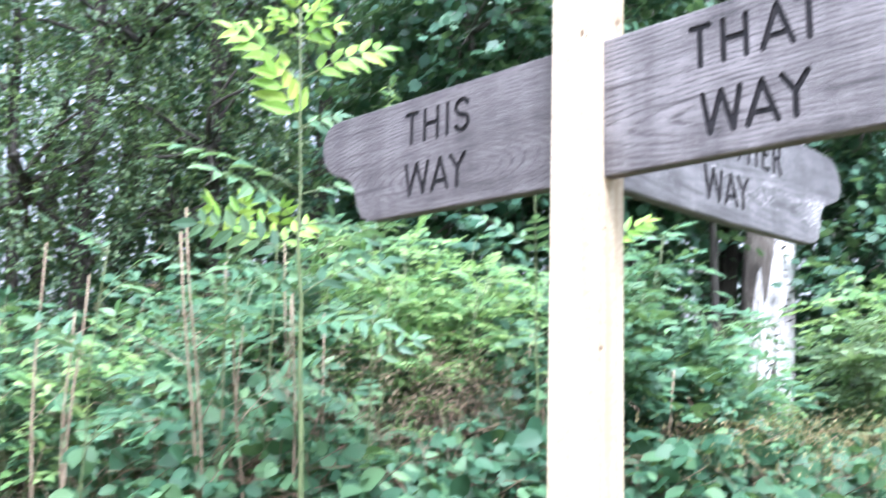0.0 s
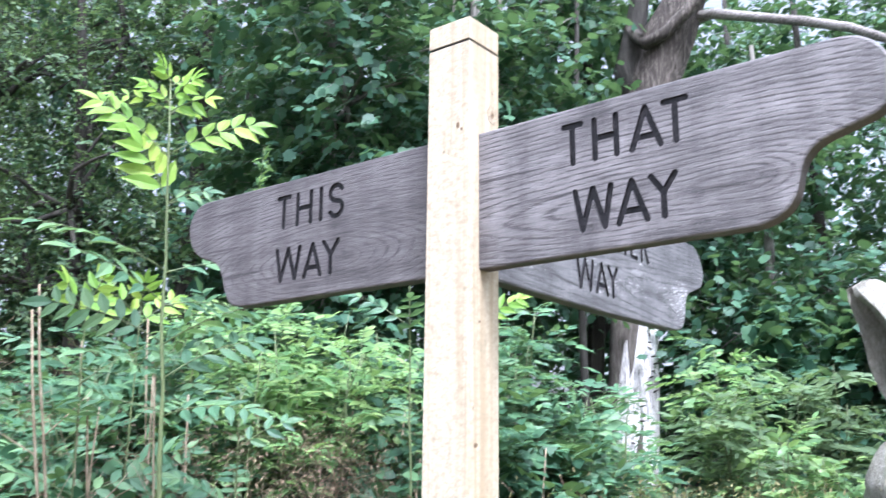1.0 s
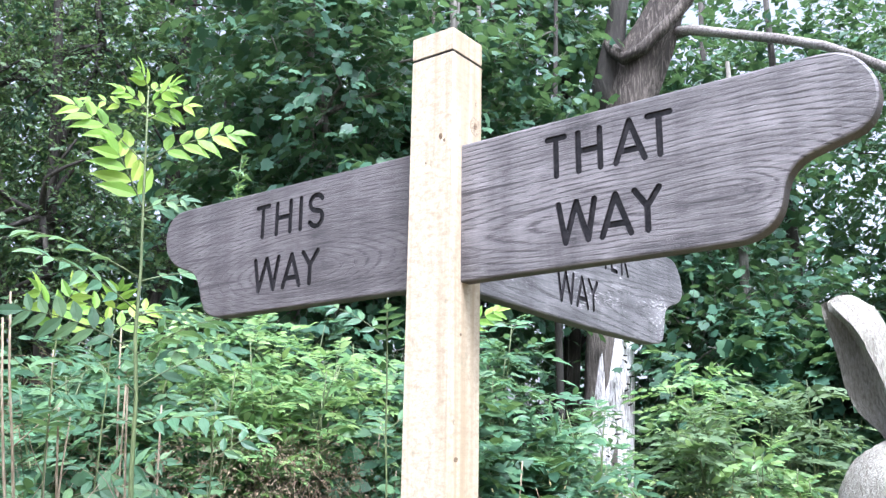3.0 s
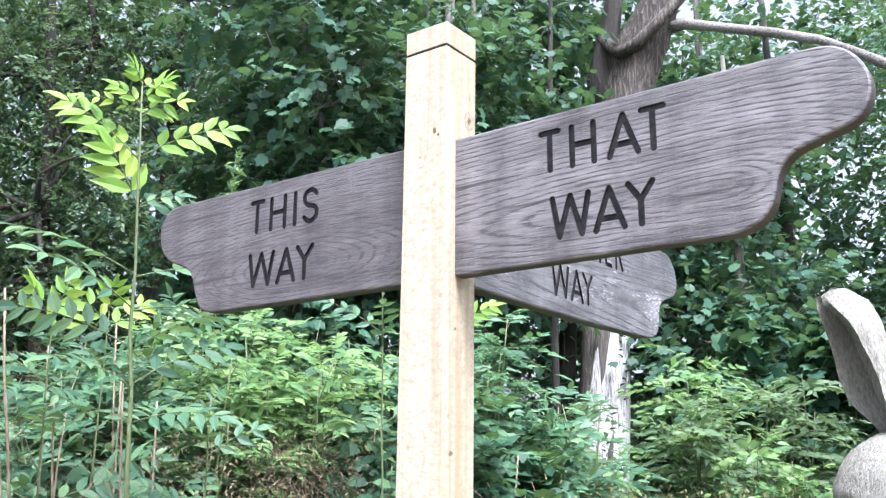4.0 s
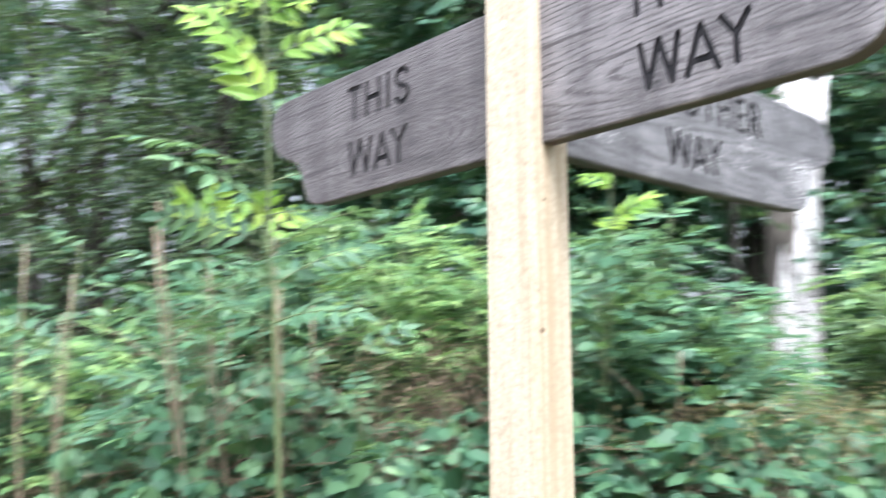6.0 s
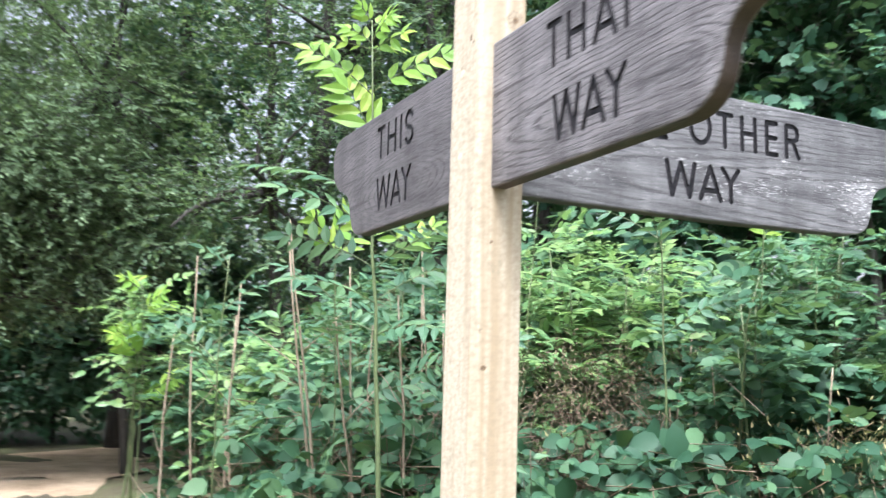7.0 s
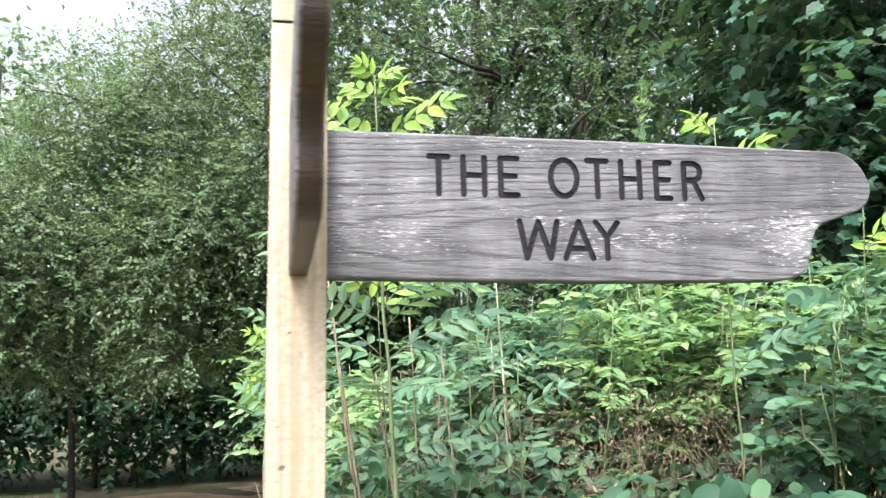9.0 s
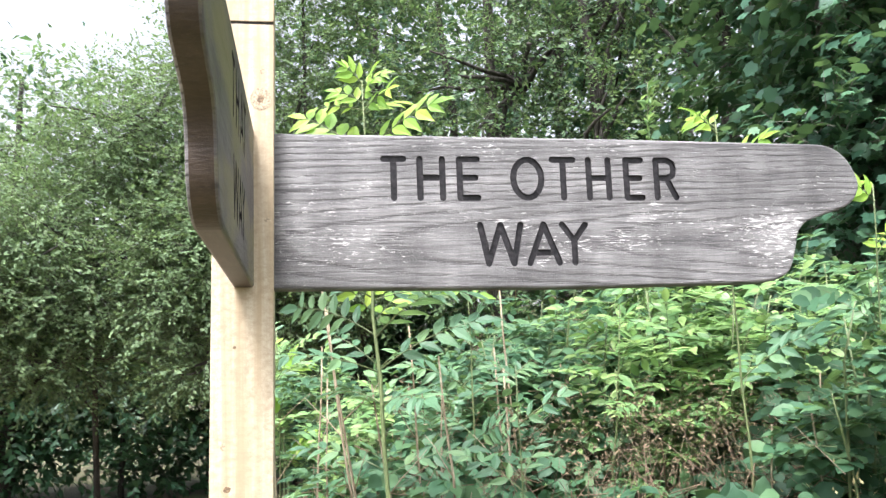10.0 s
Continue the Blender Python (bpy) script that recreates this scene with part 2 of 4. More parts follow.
MAT["leaf_bramble"] = leaf_material("bramble_leaf", (0.017, 0.056, 0.032), (0.043, 0.110, 0.060), (0.090, 0.172, 0.080), 0.55, 0.28, gloss=0.25)
MAT["leaf_bramble_one"] = leaf_material("bramble_leaf_near", (0.017, 0.056, 0.032), (0.043, 0.110, 0.060), (0.090, 0.172, 0.080), 0.55, 0.28, True, 0.25)
MAT["leaf_ash"] = leaf_material("young_ash_leaf", (0.16, 0.33, 0.050), (0.25, 0.44, 0.065), (0.38, 0.52, 0.09), 0.42, 0.48, True)
MAT["leaf_ash_low"] = leaf_material("lower_ash_leaf", (0.042, 0.108, 0.064), (0.078, 0.170, 0.094), (0.135, 0.235, 0.105), 0.45, 0.3, True, 0.35)
MAT["leaf_ash_mass"] = leaf_material("blue_green_leaf", (0.048, 0.125, 0.072), (0.086, 0.190, 0.104), (0.145, 0.265, 0.120), 0.45, 0.32, gloss=0.3)
# round leaves; the dimness of their corner is put into this darker green
MAT["leaf_hazel_dim"] = leaf_material("shade_toned_round_leaf", (0.013, 0.046, 0.027), (0.029, 0.082, 0.047), (0.060, 0.128, 0.066), 0.55, 0.25, gloss=0.25)
MAT["leaf_bright"] = leaf_material("sunny_shrub_leaf", (0.090, 0.200, 0.078), (0.165, 0.300, 0.112), (0.265, 0.385, 0.140), 0.42, 0.42)
MAT["leaf_maple"] = leaf_material("sycamore_leaf", (0.020, 0.064, 0.045), (0.038, 0.108, 0.068), (0.076, 0.165, 0.092), 0.55, 0.28, gloss=0.3)
MAT["leaf_sallow"] = leaf_material("sallow_leaf", (0.086, 0.140, 0.078), (0.118, 0.186, 0.098), (0.160, 0.232, 0.118), 0.6, 0.38, gloss=0.25)
MAT["leaf_wood"] = leaf_material("woodland_leaf", (0.020, 0.066, 0.040), (0.040, 0.118, 0.066), (0.076, 0.172, 0.088), 0.45, 0.3)
MAT["leaf_olive"] = leaf_material("olive_alder_leaf", (0.040, 0.084, 0.048), (0.078, 0.146, 0.076), (0.145, 0.210, 0.100), 0.55, 0.40, gloss=0.3)
MAT["leaf_brown"] = leaf_material("dried_seed_head", (0.060, 0.041, 0.027), (0.130, 0.092, 0.060), (0.23, 0.17, 0.11), 0.8, 0.15)
MAT["hay"] = leaf_material("dry_grass_head", (0.16, 0.13, 0.06), (0.27, 0.23, 0.11), (0.40, 0.35, 0.18), 0.7, 0.3)

m, nt, b = material("woodland_ground")
n1 = noise_tex(nt, coords(nt), 0.9, 6, 0.7)
n2 = noise_tex(nt, coords(nt), 24.0, 5, 0.7)
v = maths(nt, "ADD", maths(nt, "MULTIPLY", n1, 0.6), maths(nt, "MULTIPLY", n2, 0.4))
nt.links.new(ramp(nt, v, [(0.36, (0.035, 0.026, 0.016)), (0.5, (0.07, 0.062, 0.03)), (0.62, (0.075, 0.105, 0.03))]), b.inputs["Base Color"])
b.inputs["Roughness"].default_value = 0.95
bumped(nt, b, n2, 0.8, 0.03)
MAT["ground"] = m
m, nt, b = material("trodden_earth")
n1 = noise_tex(nt, coords(nt), 1.7, 6, 0.65)
n2 = noise_tex(nt, coords(nt), 45.0, 4, 0.7)
v = maths(nt, "ADD", maths(nt, "MULTIPLY", n1, 0.6), maths(nt, "MULTIPLY", n2, 0.4))
nt.links.new(ramp(nt, v, [(0.36, (0.17, 0.12, 0.075)), (0.5, (0.29, 0.215, 0.14)), (0.66, (0.40, 0.32, 0.23))]), b.inputs["Base Color"])
b.inputs["Roughness"].default_value = 0.95
bumped(nt, b, n2, 0.6, 0.02)
MAT["earth"] = m


# ---------------------------------------------------------------- builders
def thing(name, at=(0, 0, 0), label="", category="", group=""):
    ob = new(name)
    ob.location = at
    ob.empty_display_size = 0.1
    return tagged(ob, label, category, group)


def part(name, bm, mat, parent, label="", smooth=False):
    me = bpy.data.meshes.new(name)
    bm.to_mesh(me)
    bm.free()
    return placed(name, me, mat, parent, label, smooth)


def placed(name, me, mat, parent, label="", smooth=False):
    if mat is not None and not me.materials:
        me.materials.append(mat)
    if smooth:
        me.shade_smooth()
    ob = new(name, me)
    ob.parent = parent
    return tagged(ob, label)


def mesh_of(name, verts, faces):
    me = bpy.data.meshes.new(name)
    me.from_pydata([tuple(v) for v in verts], [], [tuple(f) for f in faces])
    me.update()
    return me


def unit(a):
    return a / np.maximum(np.linalg.norm(a, axis=-1, keepdims=True), 1e-9)


def tube_arrays(points, radii, sides=7, rough=0.0, seed=0):
    """A tapering, slightly uneven round bar along points."""
    rg = np.random.default_rng(seed)
    p, r = np.array(points, float), np.array(radii, float)
    t = unit(np.gradient(p, axis=0))
    ref = np.array((0.31, 0.17, 0.94)) if abs(t[0][2]) < 0.8 else np.array((0.94, 0.2, 0.1))
    u = unit(np.cross(t, ref))
    w = np.cross(t, u)
    a = np.linspace(0, 2 * np.pi, sides, endpoint=False)
    wob = 1 + rough * rg.standard_normal((len(p), sides, 1))
    ring = p[:, None] + r[:, None, None] * wob * (np.cos(a)[None, :, None] * u[:, None] + np.sin(a)[None, :, None] * w[:, None])
    verts = ring.reshape(-1, 3)
    faces = []
    for i in range(len(p) - 1):
        for j in range(sides):
            k = (j + 1) % sides
            faces.append((i * sides + j, i * sides + k, (i + 1) * sides + k, (i + 1) * sides + j))
    faces.append(tuple(range(sides))[::-1])
    faces.append(tuple((len(p) - 1) * sides + j for j in range(sides)))
    return verts, faces


def tubes(name, items, mat, parent, label="", smooth=True):
    vs, fs, n = [], [], 0
    for v, f in items:
        vs.append(v)
        fs += [tuple(i + n for i in q) for q in f]
        n += len(v)
    return placed(name, mesh_of(name, np.concatenate(vs), fs), mat, parent, label, smooth)


def bent(a, b, sag=0.0, n=6, wander=0.0, seed=0):
    """Points from a to b along an arc that rises by sag and wanders a little."""
    rg = np.random.default_rng(seed)
    s = np.linspace(0, 1, n)[:, None]
    p = np.array(a) * (1 - s) + np.array(b) * s
    p[:, 2] += sag * 4 * (s * (1 - s))[:, 0]
    k = np.sin(np.pi * s)
    p += wander * k * np.cumsum(rg.standard_normal((n, 3)), axis=0) * 0.5
    return p


# blades of unit length along x, lying in xy
OVAL = (np.array([(0, 0, 0), (.28, .21, .06), (.28, 0, 0), (.28, -.21, .06), (.66, .20, .03), (.66, 0, -.02), (.66, -.20, .03), (1, 0, -.12)]),
        [(0, 2, 1), (0, 3, 2), (1, 2, 5, 4), (2, 3, 6, 5), (4, 5, 7), (5, 6, 7)])
ROUND = (np.array([(0, 0, 0), (.10, .23, .06), (.16, 0, 0), (.10, -.23, .06), (.40, .37, .04), (.47, 0, -.02), (.40, -.37, .04), (.76, .25, -.01), (.78, 0, -.06), (.76, -.25, -.01), (1, 0, -.15)]),
         [(0, 2, 1), (0, 3, 2), (1, 2, 5, 4), (2, 3, 6, 5), (4, 5, 8, 7), (5, 6, 9, 8), (7, 8, 10), (8, 9, 10)])
SLIM = (np.array([(0, 0, 0), (.4, .17, .05), (.45, 0, -.01), (.4, -.17, .05), (1, 0, -.1)]), [(0, 2, 1), (0, 3, 2), (1, 2, 4), (2, 3, 4)])
KITE = (np.array([(0, 0, 0), (.42, .27, .06), (.46, 0, -.01), (.42, -.27, .06), (1, 0, -.1)]), [(0, 2, 1), (0, 3, 2), (1, 2, 4), (2, 3, 4)])
LEAFLET = (np.array([(0, 0, 0), (.18, .14, .03), (.2, 0, 0), (.18, -.14, .03), (.44, .195, .04), (.5, 0, -.01), (.44, -.195, .04), (.76, .10, .0), (.8, 0, -.05), (.76, -.10, 0), (1, 0, -.12)]),
           [(0, 2, 1), (0, 3, 2), (1, 2, 5, 4), (2, 3, 6, 5), (4, 5, 8, 7), (5, 6, 9, 8), (7, 8, 10), (8, 9, 10)])
LOBED = (np.array([(0, 0, 0), (-.10, .25, .03), (.14, .37, .02), (.22, .55, -.06), (.46, .40, .03), (.68, .47, -.05), (.74, .25, .02), (1, 0, -.12),
                   (.74, -.25, .02), (.68, -.47, -.05), (.46, -.40, .03), (.22, -.55, -.06), (.14, -.37, .02), (-.10, -.25, .03), (.42, 0, -.05)]),
         [(0, 14, 2, 1), (2, 14, 4, 3), (4, 14, 6, 5), (6, 14, 7), (7, 14, 8), (8, 14, 10, 9), (10, 14, 12, 11), (12, 14, 0, 13)])
LOBE_FAR = (np.array([(0, 0, 0), (.16, .50, -.04), (.46, .26, .03), (1, 0, -.12), (.46, -.26, .03), (.16, -.50, -.04), (.4, 0, -.02)]),
            [(0, 6, 2, 1), (6, 3, 2), (0, 5, 4, 6), (6, 4, 3)])


def blades(name, kind, pos, way, up, size, mat, parent, label=""):
    """Many leaves in one mesh: each at pos, pointing along way, its face towards up."""
    tv, tf = kind
    pos, way = np.asarray(pos, float), unit(np.asarray(way, float))
    side = unit(np.cross(np.asarray(up, float), way))
    nrm = np.cross(way, side)
    n, k = len(pos), len(tv)
    size = np.asarray(size, float).reshape(n, 1, 1)
    v = pos[:, None] + size * (tv[None, :, 0:1] * way[:, None] + tv[None, :, 1:2] * side[:, None] + tv[None, :, 2:3] * nrm[:, None])
    loops = np.concatenate([np.array(f) for f in tf])
    counts = np.array([len(f) for f in tf])
    me = bpy.data.meshes.new(name)
    me.vertices.add(n * k)
    me.vertices.foreach_set("co", v.astype(np.float32).ravel())
    li = (loops[None] + (np.arange(n) * k)[:, None]).astype(np.int32).ravel()
    me.loops.add(len(li))
    me.loops.foreach_set("vertex_index", li)
    cc = np.tile(counts, n)
    me.polygons.add(len(cc))
    me.polygons.foreach_set("loop_start", (np.cumsum(cc) - cc).astype(np.int32))
    me.update(calc_edges=True)
    ob = placed(name, me, mat, parent, label)
    ob["kind"] = "stuff"
    return ob


def sprays(roots, ways, length, count, rg, spread=0.9, droop=0.15, feather=False):
    """Leaves set alternately along twigs that start at roots: places, directions, upward sides."""
    n = len(roots)
    s = (np.arange(count) + 0.6) / count
    ln = (length * rg.uniform(0.6, 1.3, n))[:, None, None]
    w = unit(ways)[:, None]
    p = roots[:, None] + w * s[None, :, None] * ln
    p[:, :, 2] -= droop * (s[None] ** 2) * ln[:, :, 0]
    side = unit(np.cross(w, np.array((0, 0, 1.0))[None, None] + 0.2 * rg.standard_normal((n, 1, 3))))
    sgn = np.where(np.arange(count) % 2, 1.0, -1.0)[None, :, None]
    if feather:
        pair = (np.arange(count) // 2 + 1) / (count // 2)
        pair[-1] = 1.08
        p = roots[:, None] + w * pair[None, :, None] * ln
        p[:, :, 2] -= droop * (pair[None] ** 2) * ln[:, :, 0]
        sgn = sgn.copy()
        sgn[0, -1] = 0
        d = w * 0.75 + sgn * side * spread + 0.10 * rg.standard_normal((n, count, 3))
        d[:, :, 2] -= 0.22
        up = np.array((-0.30, -0.40, 1.0)) + 0.32 * rg.standard_normal((n, 1, 3)) + 0.14 * rg.standard_normal((n, count, 3))
        return p.reshape(-1, 3), d.reshape(-1, 3), up.reshape(-1, 3)
    d = w + sgn * side * spread + 0.35 * rg.standard_normal((n, count, 3))
    d[:, :, 2] -= 0.25
    up = np.array((0, 0, 1.0)) + 0.42 * rg.standard_normal((n, count, 3)) + 0.25 * w
    return p.reshape(-1, 3), d.reshape(-1, 3), up.reshape(-1, 3)


def twig_mesh(name, roots, ways, length, radius, mat, parent):
    """Thin three-sided twigs in one mesh."""
    w = unit(ways)
    u = unit(np.cross(w, np.array((0.3, 0.2, 0.93))))
    q = np.cross(w, u)
    vs = []
    for a in (0, 2.1, 4.2):
        vs.append(roots + radius * (math.cos(a) * u + math.sin(a) * q))
    tip = roots + w * length
    tip[:, 2] -= 0.06 * length
    v = np.stack(vs + [tip], axis=1).reshape(-1, 3)
    me = bpy.data.meshes.new(name)
    n = len(roots)
    me.vertices.add(4 * n)
    me.vertices.foreach_set("co", v.astype(np.float32).ravel())
    li = (np.array([0, 1, 3, 1, 2, 3, 2, 0, 3])[None] + 4 * np.arange(n)[:, None]).astype(np.int32).ravel()
    me.loops.add(len(li))
    me.loops.foreach_set("vertex_index", li)
    me.polygons.add(3 * n)
    me.polygons.foreach_set("loop_start", np.arange(0, 9 * n, 3, dtype=np.int32))
    me.update(calc_edges=True)
    ob = placed(name, me, mat, parent)
    ob["kind"] = "stuff"
    return ob


def ball_points(n, rg, inner=0.0):
    d = unit(rg.standard_normal((n, 3)))
    return d * (inner ** 3 + (1 - inner ** 3) * rg.uniform(0, 1, (n, 1))) ** (1 / 3)


def broadleaf(name, base, trunk, lobes, kind, mat, bark, leaf, per_spray, label, seed, length=0.45, limbs=True, category="tree", clump=0.34, bough=1.0):
    """A tree or bush: tapered trunk (points, radii), limbs to each lobe of the crown, and leafy sprays through each lobe.
    lobes: centre, radii, number of sprays, all relative to the base."""
    rg = np.random.default_rng(seed)
    tree = thing(name, base, label, category)
    pts, radii = trunk
    tubes("trunk", [tube_arrays(pts, radii, 10, 0.05, seed)], MAT[bark], tree)
    roots, ways, stems = [], [], []
    top = np.array(pts)
    for c, r, n in lobes:
        c, r = np.array(c, float), np.array(r, float)
        m = max(6, int(n / 34))
        hubs = ball_points(m, rg, 0.2)
        pick = rg.integers(0, m, n)
        puff = unit(rg.standard_normal((n, 3)) + np.array((0, 0, 0.45))) * rg.uniform(0.55, 1.0, (n, 1))
        q = hubs[pick] * 0.85 + clump * puff
        q = q / np.maximum(1.0, np.linalg.norm(q, axis=1, keepdims=True) / 1.12)
        p = c + q * r
        w = unit(puff * np.array((1, 1, 0.7)) + 0.35 * q + 0.30 * rg.standard_normal((n, 3)))
        roots.append(p)
        ways.append(w)
        if limbs:
            near = top[np.argmin(np.abs(top[:, 2] - (c[2] - r[2] * 0.7)))]
            stems.append(tube_arrays(bent(near, c, 0.2, 7, 0.12, seed + len(stems)), np.linspace(radii[len(radii) // 2] * 0.6, 0.02, 7), 6, 0.05))
            for h in hubs[:min(m, 9)]:
                stems.append(tube_arrays(bent(c, c + h * r * 0.9, 0.05, 5, 0.1, seed + len(stems)), np.linspace(0.022 * bough, 0.006 * bough, 5), 5))
    for item in stems:
        tubes("limb", [item], MAT[bark], tree)
    roots, ways = np.concatenate(roots), np.concatenate(ways)
    twig_mesh("twig_spray", roots, ways, length, 0.004, MAT[bark], tree)
    p, d, u = sprays(roots, ways, length, per_spray, rg)
    u = u + 0.85 * np.repeat(unit(ways), per_spray, 0)
    blades("crown", kind, p, d, u, leaf * rg.uniform(0.65, 1.25, len(p)), MAT[mat], tree)
    return tree


# ---------------------------------------------------------------- ground
bm = bmesh.new()
bmesh.ops.create_grid(bm, x_segments=120, y_segments=120, size=1)
for vtx in bm.verts:
    vtx.co.x, vtx.co.y = [math.copysign(abs(c) ** 3 * 600 + abs(c) * 12, c) for c in (vtx.co.x, vtx.co.y)]
    far = min(1.0, vtx.co.length / 8)
    vtx.co.z = 0.06 * noise.noise(vtx.co * 0.5) * far
ground = part("ground", bm, MAT["ground"], None, "dark woodland ground with moss and leaf litter", True)
tagged(ground, kind="structure", category="ground")

# the trodden path comes past the post and runs under the sallows
bm = bmesh.new()
CENTRE = [(-6.0, -9.0), (-4.6, -4.0), (-3.6, 0.5), (-2.9, 5.0), (-2.1, 8.6), (-1.5, 11.5), (1.0, 13.5), (6.0, 14.8)]
rows = []
for i in range(71):
    f = i / 10
    k = min(int(f), 6)
    s = f - k
    a, c = Vector(CENTRE[k]), Vector(CENTRE[k + 1])
    p = a.lerp(c, s)
    t = (c - a).normalized()
    row = []
    for j in range(7):
        o = (j / 3 - 1) * (1.15 + 0.9 * math.exp(-((i - 47) / 13) ** 2) + 0.25 * noise.noise(Vector((i * 0.31, j // 4, 0))))
        x, y = p.x + t.y * o, p.y - t.x * o
        g = 0.06 * noise.noise(Vector((x, y, 0)) * 0.5) * min(1.0, math.hypot(x, y) / 8)
        row.append(bm.verts.new((x, y, g + 0.03 - 0.02 * abs(j - 3) / 3)))
    rows.append(row)
for r0, r1 in zip(rows, rows[1:]):
    for j in range(6):
        bm.faces.new((r0[j], r0[j + 1], r1[j + 1], r1[j]))
path = part("path", bm, MAT["earth"], None, "pale brown trodden earth path under the trees", True)
tagged(path, kind="structure", category="path")


# ---------------------------------------------------------------- signpost
signpost = thing("signpost", (0, 0, 0), "pale pine signpost with three weathered engraved finger boards", "signpost")


def chamfered(x0, x1, y0, y1, z0, z1, c):
    bm = bmesh.new()
    bmesh.ops.create_cube(bm, size=1)
    for vtx in bm.verts:
        vtx.co = Vector((x0 + (vtx.co.x + .5) * (x1 - x0), y0 + (vtx.co.y + .5) * (y1 - y0), z0 + (vtx.co.z + .5) * (z1 - z0)))
    bmesh.ops.bevel(bm, geom=bm.edges[:], offset=c, segments=2, affect="EDGES", profile=0.6)
    for vtx in bm.verts:
        vtx.co += lean(vtx.co.z)
    return bm


def lean(z):
    """The post stands slightly out of plumb."""
    return Vector((-.0073, .0047, 0)) * (2.3 - z)


KERF, TOP = 2.300, 2.349
part("post", chamfered(-.05, .05, -.05, .05, -0.4, KERF - .0026, .0012), MAT["post"], signpost, "square pale pine post", True)
part("post_cap", chamfered(-.05, .05, -.05, .05, KERF + .0026, TOP, .0012), MAT["post"], signpost, "sawn top block of the post", True)
part("saw_kerf", chamfered(-.0482, .0482, -.0482, .0482, KERF - .004, KERF + .004, .0005), MAT["kerf"], signpost, "dark saw cut round the post")
for ob in signpost.children:
    for poly in ob.data.polygons:
        poly.use_smooth = False


def spot(name, at, axis, radius, mat, thick=0.0012, squash=1.0, seed=1):
    """A plug or knot, a flat uneven button on a face of the post."""
    rg = np.random.default_rng(seed)
    bm = bmesh.new()
    ring = []
    for z in (-0.004, thick * 0.6, thick):
        rr = radius * (1 if z < thick else 0.86)
        ring.append([bm.verts.new((rr * math.cos(a) * (1 + (0.10 * rg.standard_normal() if mat == "knot" else 0)), rr * squash * math.sin(a), z)) for a in np.linspace(0, 2 * math.pi, 14, endpoint=False)])
    for r0, r1 in zip(ring, ring[1:]):
        for j in range(14):
            bm.faces.new((r0[j], r0[(j + 1) % 14], r1[(j + 1) % 14], r1[j]))
    bm.faces.new(ring[-1])
    ob = part(name, bm, MAT[mat], signpost)
    ob.matrix_basis = pose(*(Vector(at) + lean(at[2])), *((0, -90, 0) if axis == "x" else (90, 0, 0)))
    return ob


spot("dowel_plug", (-.05, .009, 1.906), "x", .0075, "dowel", .0008)
spot("dowel_plug", (-.05, .006, 2.065), "x", .0075, "dowel", .0008)
spot("knot", (-.05, -.024, 2.126), "x", .0065, "knot", .0004, 0.7, 3)
spot("knot", (-.022, -.05, 1.522), "y", .006, "knot", .0004, 0.8, 4)
spot("knot", (.028, -.05, 2.164), "y", .018, "knot_pale", .0006, 1.1, 5)
spot("knot", (.028, -.05, 2.164), "y", .006, "knot", .0010, 1.1, 15)
spot("knot", (-.029, -.05, 1.588), "y", .004, "knot_pale", .0004, 1.4, 6)
spot("knot", (-.012, -.05, 1.745), "y", .0028, "knot", .0004, 1.0, 7)
spot("knot", (.040, -.05, 1.955), "y", .0055, "knot_pale", .0004, 0.8, 8)
spot("knot", (.031, -.05, 2.215), "y", .004, "knot_pale", .0004, 2.0, 9)
spot("knot", (-.05, -.033, 2.116), "x", .0035, "knot", .0004, 0.8, 10)
spot("knot", (-.05, .010, 2.078), "x", .0018, "knot", .0010, 1.0, 11)

# strokes of the routed capitals in a box one high
STROKES = {
    "T": (0.66, [((0, 1), (0.66, 1)), ((0.33, 1), (0.33, 0))]),
    "H": (0.62, [((0, 1), (0, 0)), ((0.62, 1), (0.62, 0)), ((0, .52), (0.62, .52))]),
    "I": (0.0, [((0, 1), (0, 0))]),
    "E": (0.52, [((0, 1), (0, 0)), ((0, 1), (.52, 1)), ((0, .52), (.46, .52)), ((0, 0), (.52, 0))]),
    "A": (0.72, [((0, 0), (.36, 1)), ((.36, 1), (.72, 0)), ((.11, .27), (.61, .27))]),
    "W": (0.98, [((0, 1), (.18, 0)), ((.18, 0), (.49, 1)), ((.49, 1), (.79, 0)), ((.79, 0), (.98, 1))]),
    "Y": (0.74, [((0, 1), (.37, .57)), ((.74, .99), (.37, .57)), ((.37, .57), (.37, 0))]),
    "R": (0.56, [((0, 1), (0, 0)), ((0, 1), (.34, 1)), ((.34, 1), (.50, .92)), ((.50, .92), (.54, .76)), ((.54, .76), (.50, .60)), ((.50, .60), (.34, .52)), ((.34, .52), (0, .52)), ((.30, .52), (.58, 0))]),
}


def arc(cx, cz, rx, rz, a0, a1, n):
    q = [(cx + rx * math.cos(radians(a0 + (a1 - a0) * i / n)), cz + rz * math.sin(radians(a0 + (a1 - a0) * i / n))) for i in range(n + 1)]
    return list(zip(q, q[1:]))


STROKES["O"] = (0.90, arc(.45, .5, .45, .5, 0, 360, 18))
STROKES["S"] = (0.56, arc(.28, .75, .27, .25, 25, 270, 9) + arc(.28, .25, .28, .25, 90, -155, 9))


